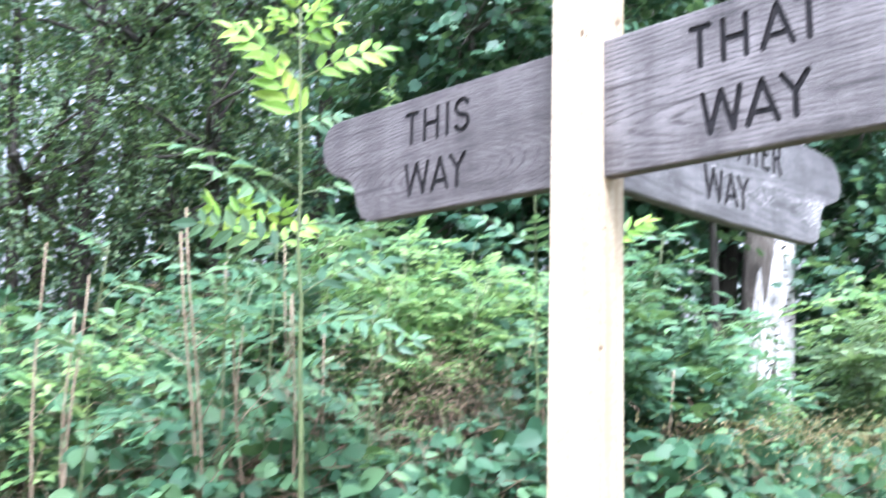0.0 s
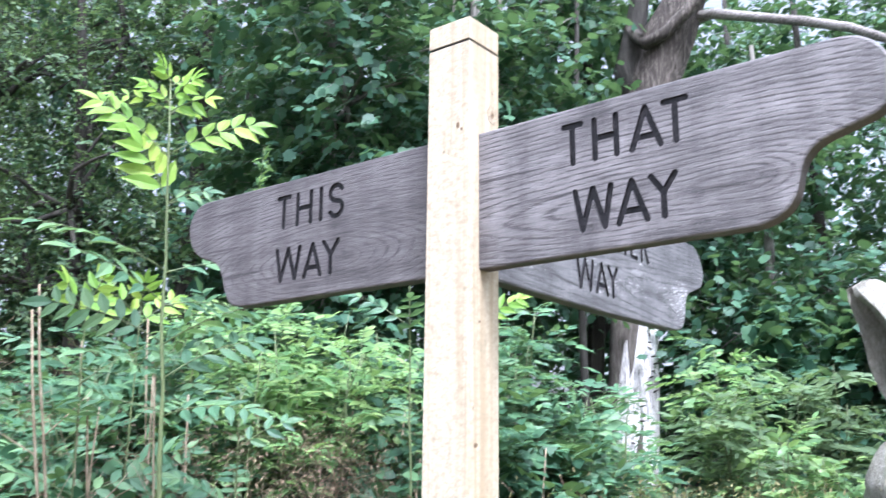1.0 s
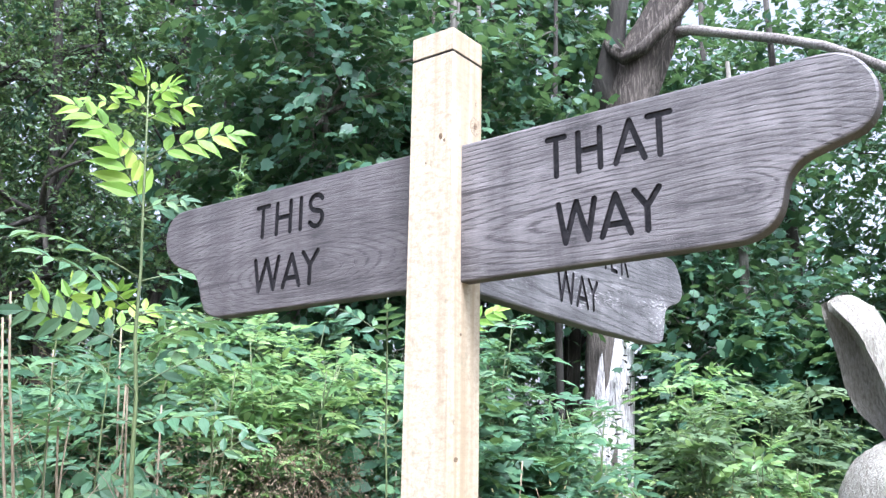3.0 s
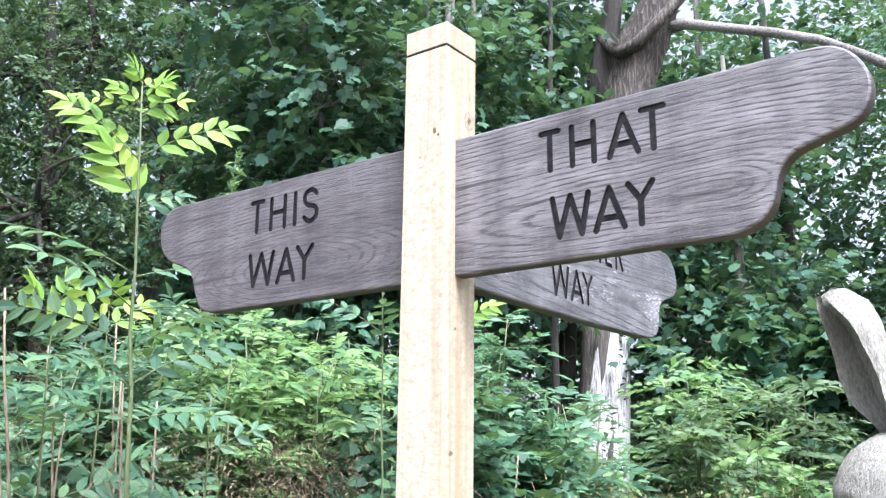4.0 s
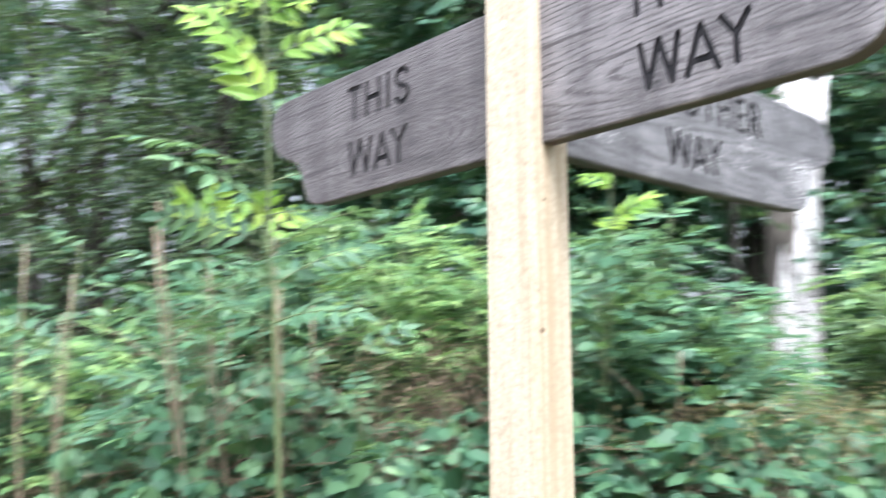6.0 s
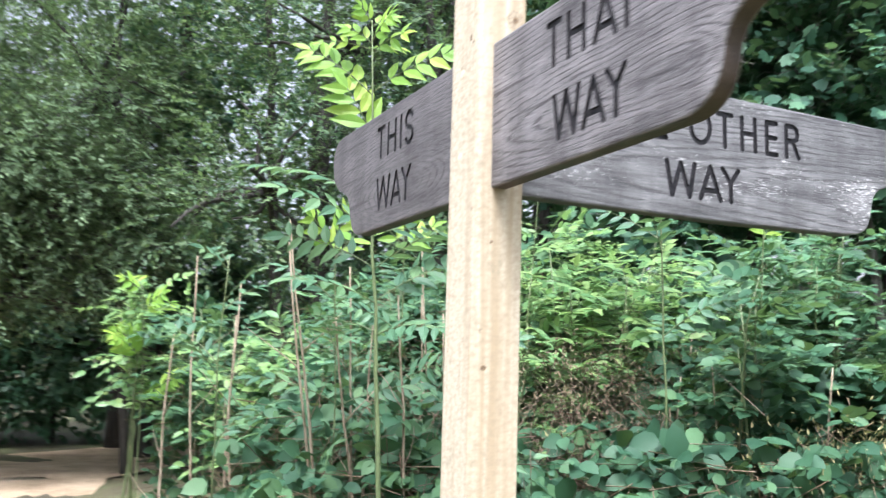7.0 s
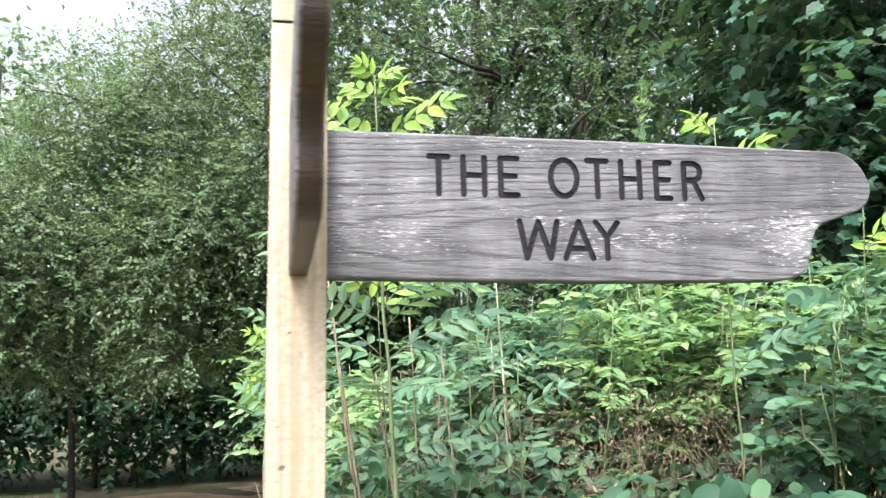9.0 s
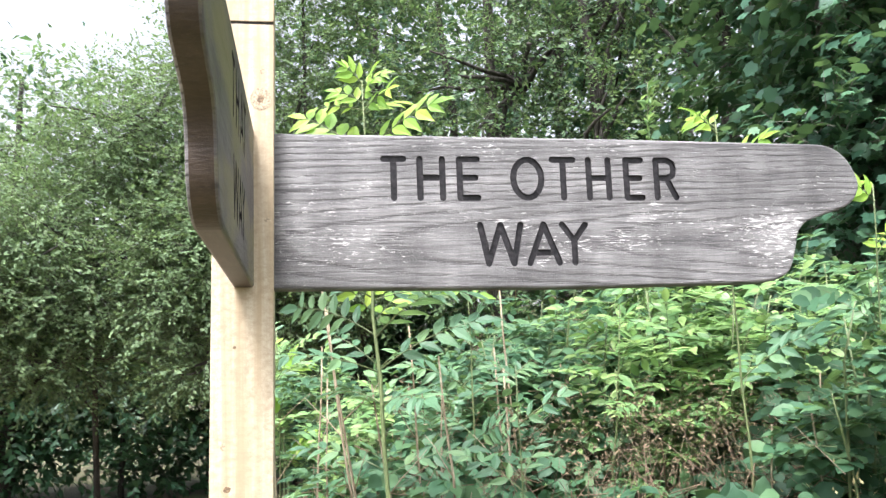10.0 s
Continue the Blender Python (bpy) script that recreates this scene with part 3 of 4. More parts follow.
def stroke_solid(bm, a, c, y0, y1, r):
    """A round-ended bar from a to c in the xz plane, between y0 and y1."""
    ang = math.atan2(c[1] - a[1], c[0] - a[0])
    ring = []
    for centre, start in ((a, ang + math.pi / 2), (c, ang - math.pi / 2)):
        for i in range(7):
            t = start + math.pi * i / 6
            ring.append((centre[0] + r * math.cos(t), centre[1] + r * math.sin(t)))
    lo = [bm.verts.new((x, y0, z)) for x, z in ring]
    hi = [bm.verts.new((x, y1, z)) for x, z in ring]
    bm.faces.new(lo)
    bm.faces.new(hi[::-1])
    for i in range(14):
        j = (i + 1) % 14
        bm.faces.new((lo[j], lo[i], hi[i], hi[j]))


def finger_board(turn, outline, words, thick, mat, label, back=False, shift=0.0):
    """A finger board along its own x with routed lettering on the face at -y (and on the back). outline: (x, z) anticlockwise.
    words: text, z of its foot, height, then where each letter begins and ends along the board."""
    bm = bmesh.new()
    lo = [bm.verts.new((x, -thick / 2, z)) for x, z in outline]
    face = bm.faces.new(lo)
    got = bmesh.ops.extrude_face_region(bm, geom=[face])
    bmesh.ops.translate(bm, vec=(0, thick, 0), verts=[g for g in got["geom"] if isinstance(g, bmesh.types.BMVert)])
    bmesh.ops.recalc_face_normals(bm, faces=bm.faces[:])
    sharp = [e for e in bm.edges if abs(e.verts[0].co.y - e.verts[1].co.y) < 1e-6]
    bmesh.ops.bevel(bm, geom=sharp, offset=0.004, segments=2, affect="EDGES", profile=0.5)
    for fc in bm.faces:
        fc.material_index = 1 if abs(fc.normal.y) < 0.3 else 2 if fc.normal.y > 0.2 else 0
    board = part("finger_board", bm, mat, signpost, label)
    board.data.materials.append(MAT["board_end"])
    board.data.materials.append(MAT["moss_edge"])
    cut = bmesh.new()
    letters = []
    rad = 0.0057
    for text, z0, high, spans in words:
        first, last = spans[0][0], spans[-1][1]
        for ch, (x0, x1) in zip(text.replace(" ", ""), spans):
            fit_x = (x1 - x0) / max(STROKES[ch][0], 0.01)
            for sgn in ((1, -1) if back else (1,)):
                lb = bmesh.new()
                for nth, (a, c) in enumerate(STROKES[ch][1]):
                    step = .00025 * (nth % 4)
                    pa = (x0 + a[0] * fit_x, z0 + a[1] * high)
                    pc = (x0 + c[0] * fit_x, z0 + c[1] * high)
                    if sgn > 0:
                        stroke_solid(cut, pa, pc, -thick / 2 - .004, -thick / 2 + .0045, rad)
                        stroke_solid(lb, pa, pc, -thick / 2 + .0034 + step, -thick / 2 + .0066 + step, rad + .0006)
                    else:
                        mx = first + last
                        pa, pc = (mx - pa[0], pa[1]), (mx - pc[0], pc[1])
                        stroke_solid(cut, pa, pc, thick / 2 - .0045, thick / 2 + .004, rad)
                        stroke_solid(lb, pa, pc, thick / 2 - .0066 - step, thick / 2 - .0034 - step, rad + .0006)
                letters.append(lb)
    bmesh.ops.recalc_face_normals(cut, faces=cut.faces[:])
    cme = bpy.data.meshes.new("cut")
    cut.to_mesh(cme)
    cut.free()
    cme.materials.append(MAT["letter"])
    cutter = new("cut", cme)
    mod = board.modifiers.new("routed", "BOOLEAN")
    mod.operation, mod.object, mod.solver, mod.use_self = "DIFFERENCE", cutter, "EXACT", True
    mod.material_mode = "TRANSFER"
    bpy.context.view_layer.update()
    done = bpy.data.meshes.new_from_object(board.evaluated_get(bpy.context.evaluated_depsgraph_get()))
    board.modifiers.clear()
    board.data = done
    bpy.data.objects.remove(cutter)
    board.matrix_basis = pose(shift, 0, 1.977, 0, 0, turn)
    for lb in letters:
        bmesh.ops.recalc_face_normals(lb, faces=lb.faces[:])
        part("letter", lb, MAT["letter"], board)
    return board


def shifted(outline):
    """Set an outline about the board's middle and round its short stretches."""
    pts = [np.array((x, z - 1.977)) for x, z in outline]
    out = []
    for i, b in enumerate(pts):
        a, c, d = pts[i - 1], pts[(i + 1) % len(pts)], pts[(i + 2) % len(pts)]
        out.append(tuple(b))
        if np.linalg.norm(c - b) < 0.06:
            for t in (1 / 3, 2 / 3):
                tb, tc = 0.5 * (c - a), 0.5 * (d - b)
                lim = np.linalg.norm(c - b)
                tb = tb * min(1.0, lim / np.linalg.norm(tb))
                tc = tc * min(1.0, lim / np.linalg.norm(tc))
                q = (2 * t ** 3 - 3 * t ** 2 + 1) * b + (t ** 3 - 2 * t ** 2 + t) * tb + (3 * t ** 2 - 2 * t ** 3) * c + (t ** 3 - t ** 2) * tc
                out.append(tuple(q))
    return out


THAT = shifted([(.03, 1.843), (.565, 1.843), (.595, 1.849), (.618, 1.862), (.632, 1.880), (.639, 1.900), (.643, 1.918), (.651, 1.936), (.662, 1.949), (.680, 1.960), (.720, 1.972), (.755, 1.983),
                (.772, 1.998), (.782, 2.020), (.784, 2.044), (.778, 2.066), (.766, 2.086), (.750, 2.101), (.730, 2.110), (.700, 2.113), (.03, 2.113)])
THIS = shifted([(.03, 1.841), (.640, 1.841), (.668, 1.847), (.688, 1.860), (.700, 1.879), (.710, 1.902), (.718, 1.925), (.728, 1.943), (.742, 1.956), (.760, 1.964), (.790, 1.974), (.820, 1.990),
                (.842, 2.012), (.854, 2.038), (.857, 2.064), (.850, 2.088), (.836, 2.106), (.815, 2.117), (.780, 2.121), (.03, 2.119)])
OTHER = shifted([(.03, 1.842), (.550, 1.836), (.900, 1.839), (.945, 1.842), (.972, 1.850), (.988, 1.864), (.997, 1.885), (1.004, 1.909), (1.009, 1.929), (1.018, 1.943), (1.033, 1.954), (1.066, 1.966), (1.102, 1.977),
                 (1.127, 1.990), (1.140, 2.009), (1.144, 2.028), (1.138, 2.051), (1.126, 2.072), (1.110, 2.088), (1.090, 2.099), (1.060, 2.103), (.670, 2.109), (.03, 2.114)])


finger_board(-90.7, THAT, [("THAT", 2.009 - 1.977, .070, [(.239, .274), (.301, .343), (.372, .424), (.432, .471)]),
                           ("WAY", 1.885 - 1.977, .070, [(.259, .329), (.342, .394), (.403, .446)])],
             .033, MAT["board_brown"], "dark weathered oak board reading that way", True, -0.001)
finger_board(0, OTHER, [("THE OTHER", 1.999 - 1.977, .070, [(.236, .271), (.300, .340), (.371, .403), (.468, .520), (.541, .580), (.609, .646), (.680, .709), (.738, .773)]),
                         ("WAY", 1.881 - 1.977, .069, [(.404, .477), (.492, .546), (.553, .596)])],
             .036, MAT["board_grey"], "silvery weathered board reading the other way")


def mirrored(outline):
    return [(-x, z) for x, z in outline][::-1]


finger_board(-90, mirrored(THIS), [("THIS", 2.011 - 1.977, .070, [(-.521, -.484), (-.457, -.414), (-.382, -.382), (-.355, -.316)]),
                                   ("WAY", 1.887 - 1.977, .070, [(-.519, -.444), (-.428, -.378), (-.369, -.325)])],
             .036, MAT["board_far"], "dark weathered oak board reading this way", True)


# ---------------------------------------------------------------- brambles and shrubs
def rise(x, y):
    """Height of the thicket's top over the ground."""
    f = 0.6 * x + 0.8 * y
    off = (x + 1.35) * 0.45 - (y + 1.0) * 0.89
    low = np.clip((off + 1.25) / 0.5, 0, 1)
    h = np.interp(f, [0.9, 1.4, 2.0, 2.6, 3.2, 4.0, 6.0], [0.35, 0.85, 1.12, 1.27, 1.55, 1.9, 2.2])
    g = np.array([noise.noise(Vector((a * 0.9, b * 0.9, 3.0))) for a, b in zip(np.ravel(x), np.ravel(y))]).reshape(np.shape(x))
    h = h * (1 - low) + np.minimum(h, 1.12) * low
    return h + 0.28 * g * (1 - 0.4 * low)


def bramble(centre, radius, n, seed, mat="leaf_bramble", kind=ROUND, leaf=0.088, label="tangled bramble bush with dark green leaves", name="bramble_bush", lift=0.0, singles=0):
    """A mound of arching canes with leaves in threes over its top and flanks."""
    rg = np.random.default_rng(seed)
    bush = thing(name, (*centre, 0), label, "bush", "thicket behind the signpost")
    a, r = rg.uniform(0, 2 * np.pi, n), radius * np.sqrt(rg.uniform(0, 1, n))
    x, y = r * np.cos(a), r * np.sin(a)
    top = rise(x + centre[0], y + centre[1]) + lift
    z = np.maximum(0.08, top * (1.04 - 0.62 * rg.uniform(0, 1, n) ** 1.5) + 0.07 * rg.standard_normal(n))
    roots = np.stack([x, y, z], 1)
    ways = np.stack([rg.standard_normal(n), rg.standard_normal(n), 0.5 * rg.standard_normal(n)], 1) + np.array((-0.45, -0.6, 0.15))
    ways = unit(ways)
    # three leaflets fan out from the end of each stalk
    p, d, u, s = [], [], [], []
    side = unit(np.cross(ways, np.array((0, 0, 1.0))))
    size = leaf * rg.uniform(0.4, 1.4, n)
    nrm = np.array((0, 0, 1.0)) + 0.58 * rg.standard_normal((n, 3)) + np.array((-0.36, -0.46, 0))
    for k, sc in ((0, 1.0), (-1.15, .85), (1.15, .85)):
        p.append(roots + ways * size[:, None] * 0.25)
        d.append(ways * (1 if k == 0 else 0.35) + k * side * 0.8 + 0.12 * rg.standard_normal((n, 3)) - np.array((0, 0, 0.3)))
        u.append(nrm + 0.2 * rg.standard_normal((n, 3)))
        s.append(size * sc)
    p, d, u, s = [np.concatenate(q) for q in (p, d, u, s)]
    if singles:
        f = 0.6 * (p[:, 0] + centre[0]) + 0.8 * (p[:, 1] + centre[1])
        order = np.argsort(f - 0.5 * p[:, 2])
        for me_i in order[:singles]:
            one_leaf(bush, p[me_i], d[me_i], u[me_i], s[me_i])
        keep = order[singles:]
        p, d, u, s = p[keep], d[keep], u[keep], s[keep]
    blades("foliage", kind, p, d, u, s, MAT[mat], bush)
    twig_mesh("leaf_stalk", roots - ways * 0.25, ways, 0.27, 0.0028, MAT["stem_red"], bush)
    canes = []
    for i in range(max(4, int(n / 160))):
        q = rg.uniform(0, 2 * np.pi)
        e = np.array((radius * 0.9 * math.cos(q) * rg.uniform(.3, 1), radius * 0.9 * math.sin(q) * rg.uniform(.3, 1), 0))
        e[2] = max(0.1, float(rise(np.array(e[0] + centre[0]), np.array(e[1] + centre[1])))) * rg.uniform(.55, 1.0) + lift * 0.5
        st = np.array((e[0] * 0.3 + 0.2 * rg.standard_normal(), e[1] * 0.3 + 0.2 * rg.standard_normal(), 0.0))
        canes.append(tube_arrays(bent(st, e, 0.35, 9, 0.10, seed * 50 + i), np.linspace(0.007, 0.003, 9), 5))
    for item in canes:
        tubes("cane", [item], MAT["stem_red"], bush)
    return bush


def leaf_mesh(kind, mat, name):
    me = mesh_of(name, *kind)
    me.materials.append(MAT[mat])
    return me


NEAR_LEAF = leaf_mesh(ROUND, "leaf_bramble_one", "leaf")
ASH_TOP, ASH_LOW = leaf_mesh(LEAFLET, "leaf_ash", "leaflet"), leaf_mesh(LEAFLET, "leaf_ash_low", "leaflet")


def blade_pose(at, way, up, size):
    w = Vector(way).normalized()
    s = Vector(up).cross(w).normalized()
    n = w.cross(s)
    m3 = Matrix((w, s, n)).transposed().to_4x4()
    return Matrix.Translation(at) @ m3 @ Matrix.Scale(size, 4)


def one_leaf(parent, at, way, up, size, me=None, name="leaf"):
    ob = new(name, me or NEAR_LEAF)
    ob.parent = parent
    ob.matrix_basis = blade_pose(at, way, up, float(size))
    return ob


bramble((1.12, 1.52), 0.66, 540, 21, singles=200)
bramble((1.88, 1.34), 0.52, 360, 36, "leaf_hazel_dim", ROUND, .100, "round-leaved hazel bush, its green darkened for shade", "hazel_bush", .06)
bramble((1.60, 1.80), 0.6, 340, 34, singles=90, lift=-.20)
bramble((2.35, 1.75), 0.7, 460, 35, "leaf_hazel_dim", ROUND, .105, "round-leaved hazel bush, its green darkened for shade", "hazel_bush")
bramble((2.3, 1.0), 0.8, 600, 22, singles=120, lift=-.04)
bramble((0.75, 2.2), 0.8, 648, 23)
bramble((1.9, 2.2), 0.9, 700, 24, singles=100, lift=-.12)
bramble((3.2, 1.3), 0.95, 1008, 25)
bramble((1.2, 3.2), 0.95, 936, 26)
bramble((2.9, 2.6), 1.1, 1368, 27)
bramble((4.4, 1.4), 1.2, 1080, 28)
bramble((2.1, 4.0), 1.2, 1224, 29)
bramble((4.2, 2.9), 1.2, 1224, 30)
bramble((0.95, 4.8), 0.9, 936, 31, lift=-0.5)
bramble((3.4, 4.4), 1.4, 1296, 32)
bramble((5.6, 2.6), 1.3, 1080, 33)


def shrub(base, height, width, n, seed, mat="leaf_bright", kind=OVAL, leaf=0.075, per=9, label="bright green young shrub among the brambles"):
    """Several upright stems with leafy sprays towards their tops."""
    rg = np.random.default_rng(seed)
    bush = thing("shrub", (*base, 0), label, "shrub", "thicket behind the signpost")
    stems, roots, ways = [], [], []
    for i in range(5):
        q = rg.uniform(0, 2 * np.pi)
        tip = np.array((width * 0.7 * math.cos(q) * rg.uniform(.2, 1), width * 0.7 * math.sin(q) * rg.uniform(.2, 1), height * rg.uniform(0.8, 1.0)))
        pts = bent(np.array((0.05 * math.cos(q), 0.05 * math.sin(q), 0)), tip, 0.1, 8, 0.05, seed * 9 + i)
        stems.append(tube_arrays(pts, np.linspace(0.012, 0.003, 8), 5))
        m = n // 5
        s = 1 - 0.42 * rg.uniform(0, 1, m) ** 1.3
        base_p = np.stack([np.interp(s, np.linspace(0, 1, 8), pts[:, k]) for k in range(3)], 1)
        w = unit(np.stack([rg.standard_normal(m), rg.standard_normal(m), 0.35 + 0.35 * rg.standard_normal(m)], 1))
        roots.append(base_p + w * 0.03)
        ways.append(w)
    roots, ways = np.concatenate(roots), np.concatenate(ways)
    for item in stems:
        tubes("stem", [item], MAT["stem_green"], bush)
    twig_mesh("twig_spray", roots, ways, 0.28, 0.002, MAT["stem_green"], bush)
    p, d, u = sprays(roots, ways, 0.26, per, rg, 1.0, 0.3, kind is not LOBED)
    blades("foliage", kind, p, d, u, leaf * rg.uniform(0.7, 1.25, len(p)), MAT[mat], bush)
    return bush


shrub((1.9, 3.0), 2.4, 0.55, 150, 41)
shrub((2.3, 2.75), 2.2, 0.5, 90, 42)
shrub((2.8, 2.75), 2.3, 0.5, 80, 44)
shrub((2.45, 3.2), 2.4, 0.5, 90, 151, mat="leaf_bramble", kind=ROUND, leaf=.085, label="leafy shrub mixed with brambles")
shrub((1.3, 2.95), 2.2, 0.45, 80, 152, mat="leaf_bramble", kind=LEAFLET, leaf=.09, label="leafy shrub mixed with brambles")
shrub((2.15, 3.6), 2.5, 0.5, 120, 153)
shrub((0.9, 2.9), 1.95, 0.4, 80, 52, mat="leaf_ash_mass", kind=LEAFLET, leaf=.08, label="blue-green leafy shrub in the thicket")
shrub((1.25, 3.6), 2.2, 0.5, 110, 53, mat="leaf_bramble")
shrub((0.35, 4.1), 1.9, 0.5, 110, 47, mat="leaf_bramble", kind=LEAFLET, leaf=.085, label="leafy green shrub beside the path")
shrub((0.05, 4.9), 2.0, 0.5, 110, 48)
shrub((0.5, 3.3), 1.7, 0.4, 70, 49)
shrub((3.3, 3.5), 2.5, 0.6, 140, 51, mat="leaf_bramble", kind=LEAFLET, leaf=.1)
shrub((4.1, 1.05), 1.95, 0.45, 100, 45, mat="leaf_sallow", kind=LEAFLET, leaf=.09)
shrub((4.7, 1.35), 2.3, 0.5, 120, 46)
shrub((5.3, 0.9), 2.2, 0.5, 110, 54, mat="leaf_sallow", kind=LEAFLET, leaf=.09)
shrub((3.9, 0.55), 1.7, 0.45, 90, 55)
shrub((6.2, 1.6), 2.7, 0.6, 140, 50, mat="leaf_maple", kind=LOBED, leaf=.13)
shrub((6.6, 0.8), 2.6, 0.6, 140, 56, mat="leaf_maple", kind=LOBED, leaf=.13)
shrub((2.55, 1.5), 1.6, 0.4, 60, 155, mat="leaf_hazel_dim", kind=ROUND, leaf=.095, label="low shrub mixed with brambles, its leaves darkened for shade")
shrub((3.3, 2.0), 1.85, 0.45, 80, 156, mat="leaf_bramble", kind=ROUND, leaf=.085, label="low leafy shrub mixed with brambles")
shrub((2.9, 1.35), 1.55, 0.4, 70, 157, mat="leaf_bramble", kind=LEAFLET, leaf=.085)
shrub((5.6, 2.6), 1.75, 0.5, 90, 57)
shrub((1.95, 2.45), 2.18, 0.5, 100, 165, kind=LEAFLET, leaf=.085)
shrub((1.50, 2.55), 2.05, 0.45, 80, 166, kind=LEAFLET, leaf=.08)
shrub((2.06, 1.45), 2.0, 0.32, 60, 167, mat="leaf_bramble", kind=ROUND, leaf=.07, label="blue-green broad-leaved shrub in the thicket")
shrub((2.75, 1.85), 2.35, 0.5, 110, 158, mat="leaf_ash_mass", kind=LEAFLET, leaf=.088, label="blue-green leafy shrub in the thicket")
shrub((3.15, 2.25), 2.45, 0.5, 110, 159, mat="leaf_ash_mass", kind=LEAFLET, leaf=.088, label="blue-green leafy shrub in the thicket")
shrub((3.0, 1.35), 1.9, 0.4, 90, 163, mat="leaf_ash_mass", kind=LEAFLET, leaf=.082, label="blue-green leafy shrub in the thicket")
shrub((4.0, 2.0), 2.0, 0.45, 90, 164, mat="leaf_ash_mass", kind=LEAFLET, leaf=.085, label="blue-green leafy shrub in the thicket")


# ---------------------------------------------------------------- ash sapling
def spokes(rows):
    """Leaves given by share of the height, bearing, length, rise and leaflet mesh, as share, reach, mesh, leaflet scale."""
    return [(a, length * np.array((math.sin(radians(b)), math.cos(radians(b)), f)) / math.hypot(1, f), me, 1.0) for a, b, length, f, me in rows]


def ash_sapling(base, tip, fronds, seed, label, girth=0.0026):
    """A slim upright stem with opposite pairs of feathered leaves. fronds: share of the height, reach from the stem, leaflet mesh and scale."""
    rg = np.random.default_rng(seed)
    tree = thing("ash_sapling", base, label, "sapling")
    rel = np.array(tip) - np.array(base)
    stem = bent((0, 0, 0), rel, 0.0, 14, 0.012, seed)
    tubes("stem", [tube_arrays(stem, np.linspace(girth * float(rel[2]), 0.0025, 14), 8, 0.03)], MAT["stem_green"], tree)
    for share, reach, me, big in fronds:
        at = np.array([np.interp(share, np.linspace(0, 1, 14), stem[:, k]) for k in range(3)])
        length = float(np.linalg.norm(reach))
        way = np.array(reach) / length
        ss = np.linspace(0, 1, 9)
        pts = np.array([at + way * length * q + np.array((0, 0, 0.07 * length * 4 * q * (1 - q) * math.hypot(way[0], way[1]))) for q in ss])
        frond = tubes("leaf", [tube_arrays(pts, np.linspace(0.0026, 0.001, 9), 5)], MAT["stem_green"], tree)
        top = me is ASH_TOP
        pairs = max(3, int(round(length / (0.055 if top else 0.066))))
        face = np.array((0, 0, 1.0)) + (1.25 if top else 0.75) * np.array((-.563, -.826, 0)) + (0.22 if top else 0.34) * rg.standard_normal(3)
        for i in range(pairs):
            q = 0.24 + 0.70 * i / (pairs - 1)
            at_q = np.array([np.interp(q, ss, pts[:, k]) for k in range(3)])
            run = np.array([np.interp(q, ss, np.gradient(pts[:, k])) for k in range(3)])
            run = run / np.linalg.norm(run)
            side = np.cross(run, face)
            side = side / np.linalg.norm(side)
            up = np.cross(side, run)
            ln = (0.066 + 0.20 * length if top else 0.046 + 0.15 * length) * (1.1 - 0.7 * abs(q - 0.5)) * rg.uniform(.9, 1.1) * big
            for sg in (-1, 1):
                way_q = run * 0.65 + sg * side * 0.9 + 0.07 * rg.standard_normal(3) - up * rg.uniform(0.0, 0.3)
                one_leaf(frond, at_q, way_q, up + 0.12 * rg.standard_normal(3), ln, me, "leaflet")
        one_leaf(frond, pts[-1], run - np.array((0, 0, 0.15)), up, (0.045 + length * 0.16) * big, me, "leaflet")
    return tree


# the tall sapling: height of the node, reach across, towards the open ground, and up, and whether young
ASH_FOOT, ASH_TIP = np.array((.381, 1.452, 0)), np.array((.318, 1.495, 2.76))
FRONDS = []
for high, across, out, up, young, big in [(2.745, -.03, .05, .05, 1, .9), (2.735, .07, -.02, .04, 1, .85), (2.68, .07, .07, .06, 1, 1.0), (2.67, -.08, .03, .05, 1, .95), (2.645, -.19, .02, .03, 1, .5), (2.64, .12, .04, .05, 1, .85), (2.63, .06, -.18, .09, 1, .8),
                                          (2.485, .27, .02, .13, 1, .95), (2.475, -.23, .02, .17, 1, .95), (2.32, -.09, .03, .17, 1, 1.3), (2.31, .19, -.14, .07, 0, 1.2), (2.315, .12, .04, .04, 0, 1.0),
                                          (2.09, -.40, .06, .12, 0, 1.1), (2.08, .26, -.06, .05, 0, 1.1), (1.98, -.27, .20, .12, 0, .95), (1.97, .27, -.16, .02, 0, 1.1), (1.85, -.34, -.05, .12, 0, 1), (1.84, .27, .12, .12, 0, 1.1),
                                          (1.73, .29, -.14, .15, 0, 1), (1.72, -.22, .24, .06, 0, 1), (1.62, -.26, -.10, .04, 0, 1), (1.61, .25, .18, .02, 0, 1)]:
    FRONDS.append((high / 2.76, across * np.array((.826, -.563, 0)) + out * np.array((-.563, -.826, 0)) + np.array((0, 0, up)), ASH_TOP if young else ASH_LOW, big))
ash_sapling(ASH_FOOT, ASH_TIP, FRONDS, 61, "slender ash sapling with bright yellow-green feathered leaves", 0.0048)
SMALL = [(s, 40 + 95 * i, l, .6, ASH_TOP if s > .8 else ASH_LOW) for i, (s, l) in enumerate([(.6, .3), (.62, .3), (.75, .28), (.77, .28), (.88, .22), (.9, .22), (.97, .14), (.98, .14)])]
ash_sapling((1.70, 1.62, 0), (1.68, 1.58, 2.68), spokes(SMALL), 62, "small ash sapling rising out of the brambles")
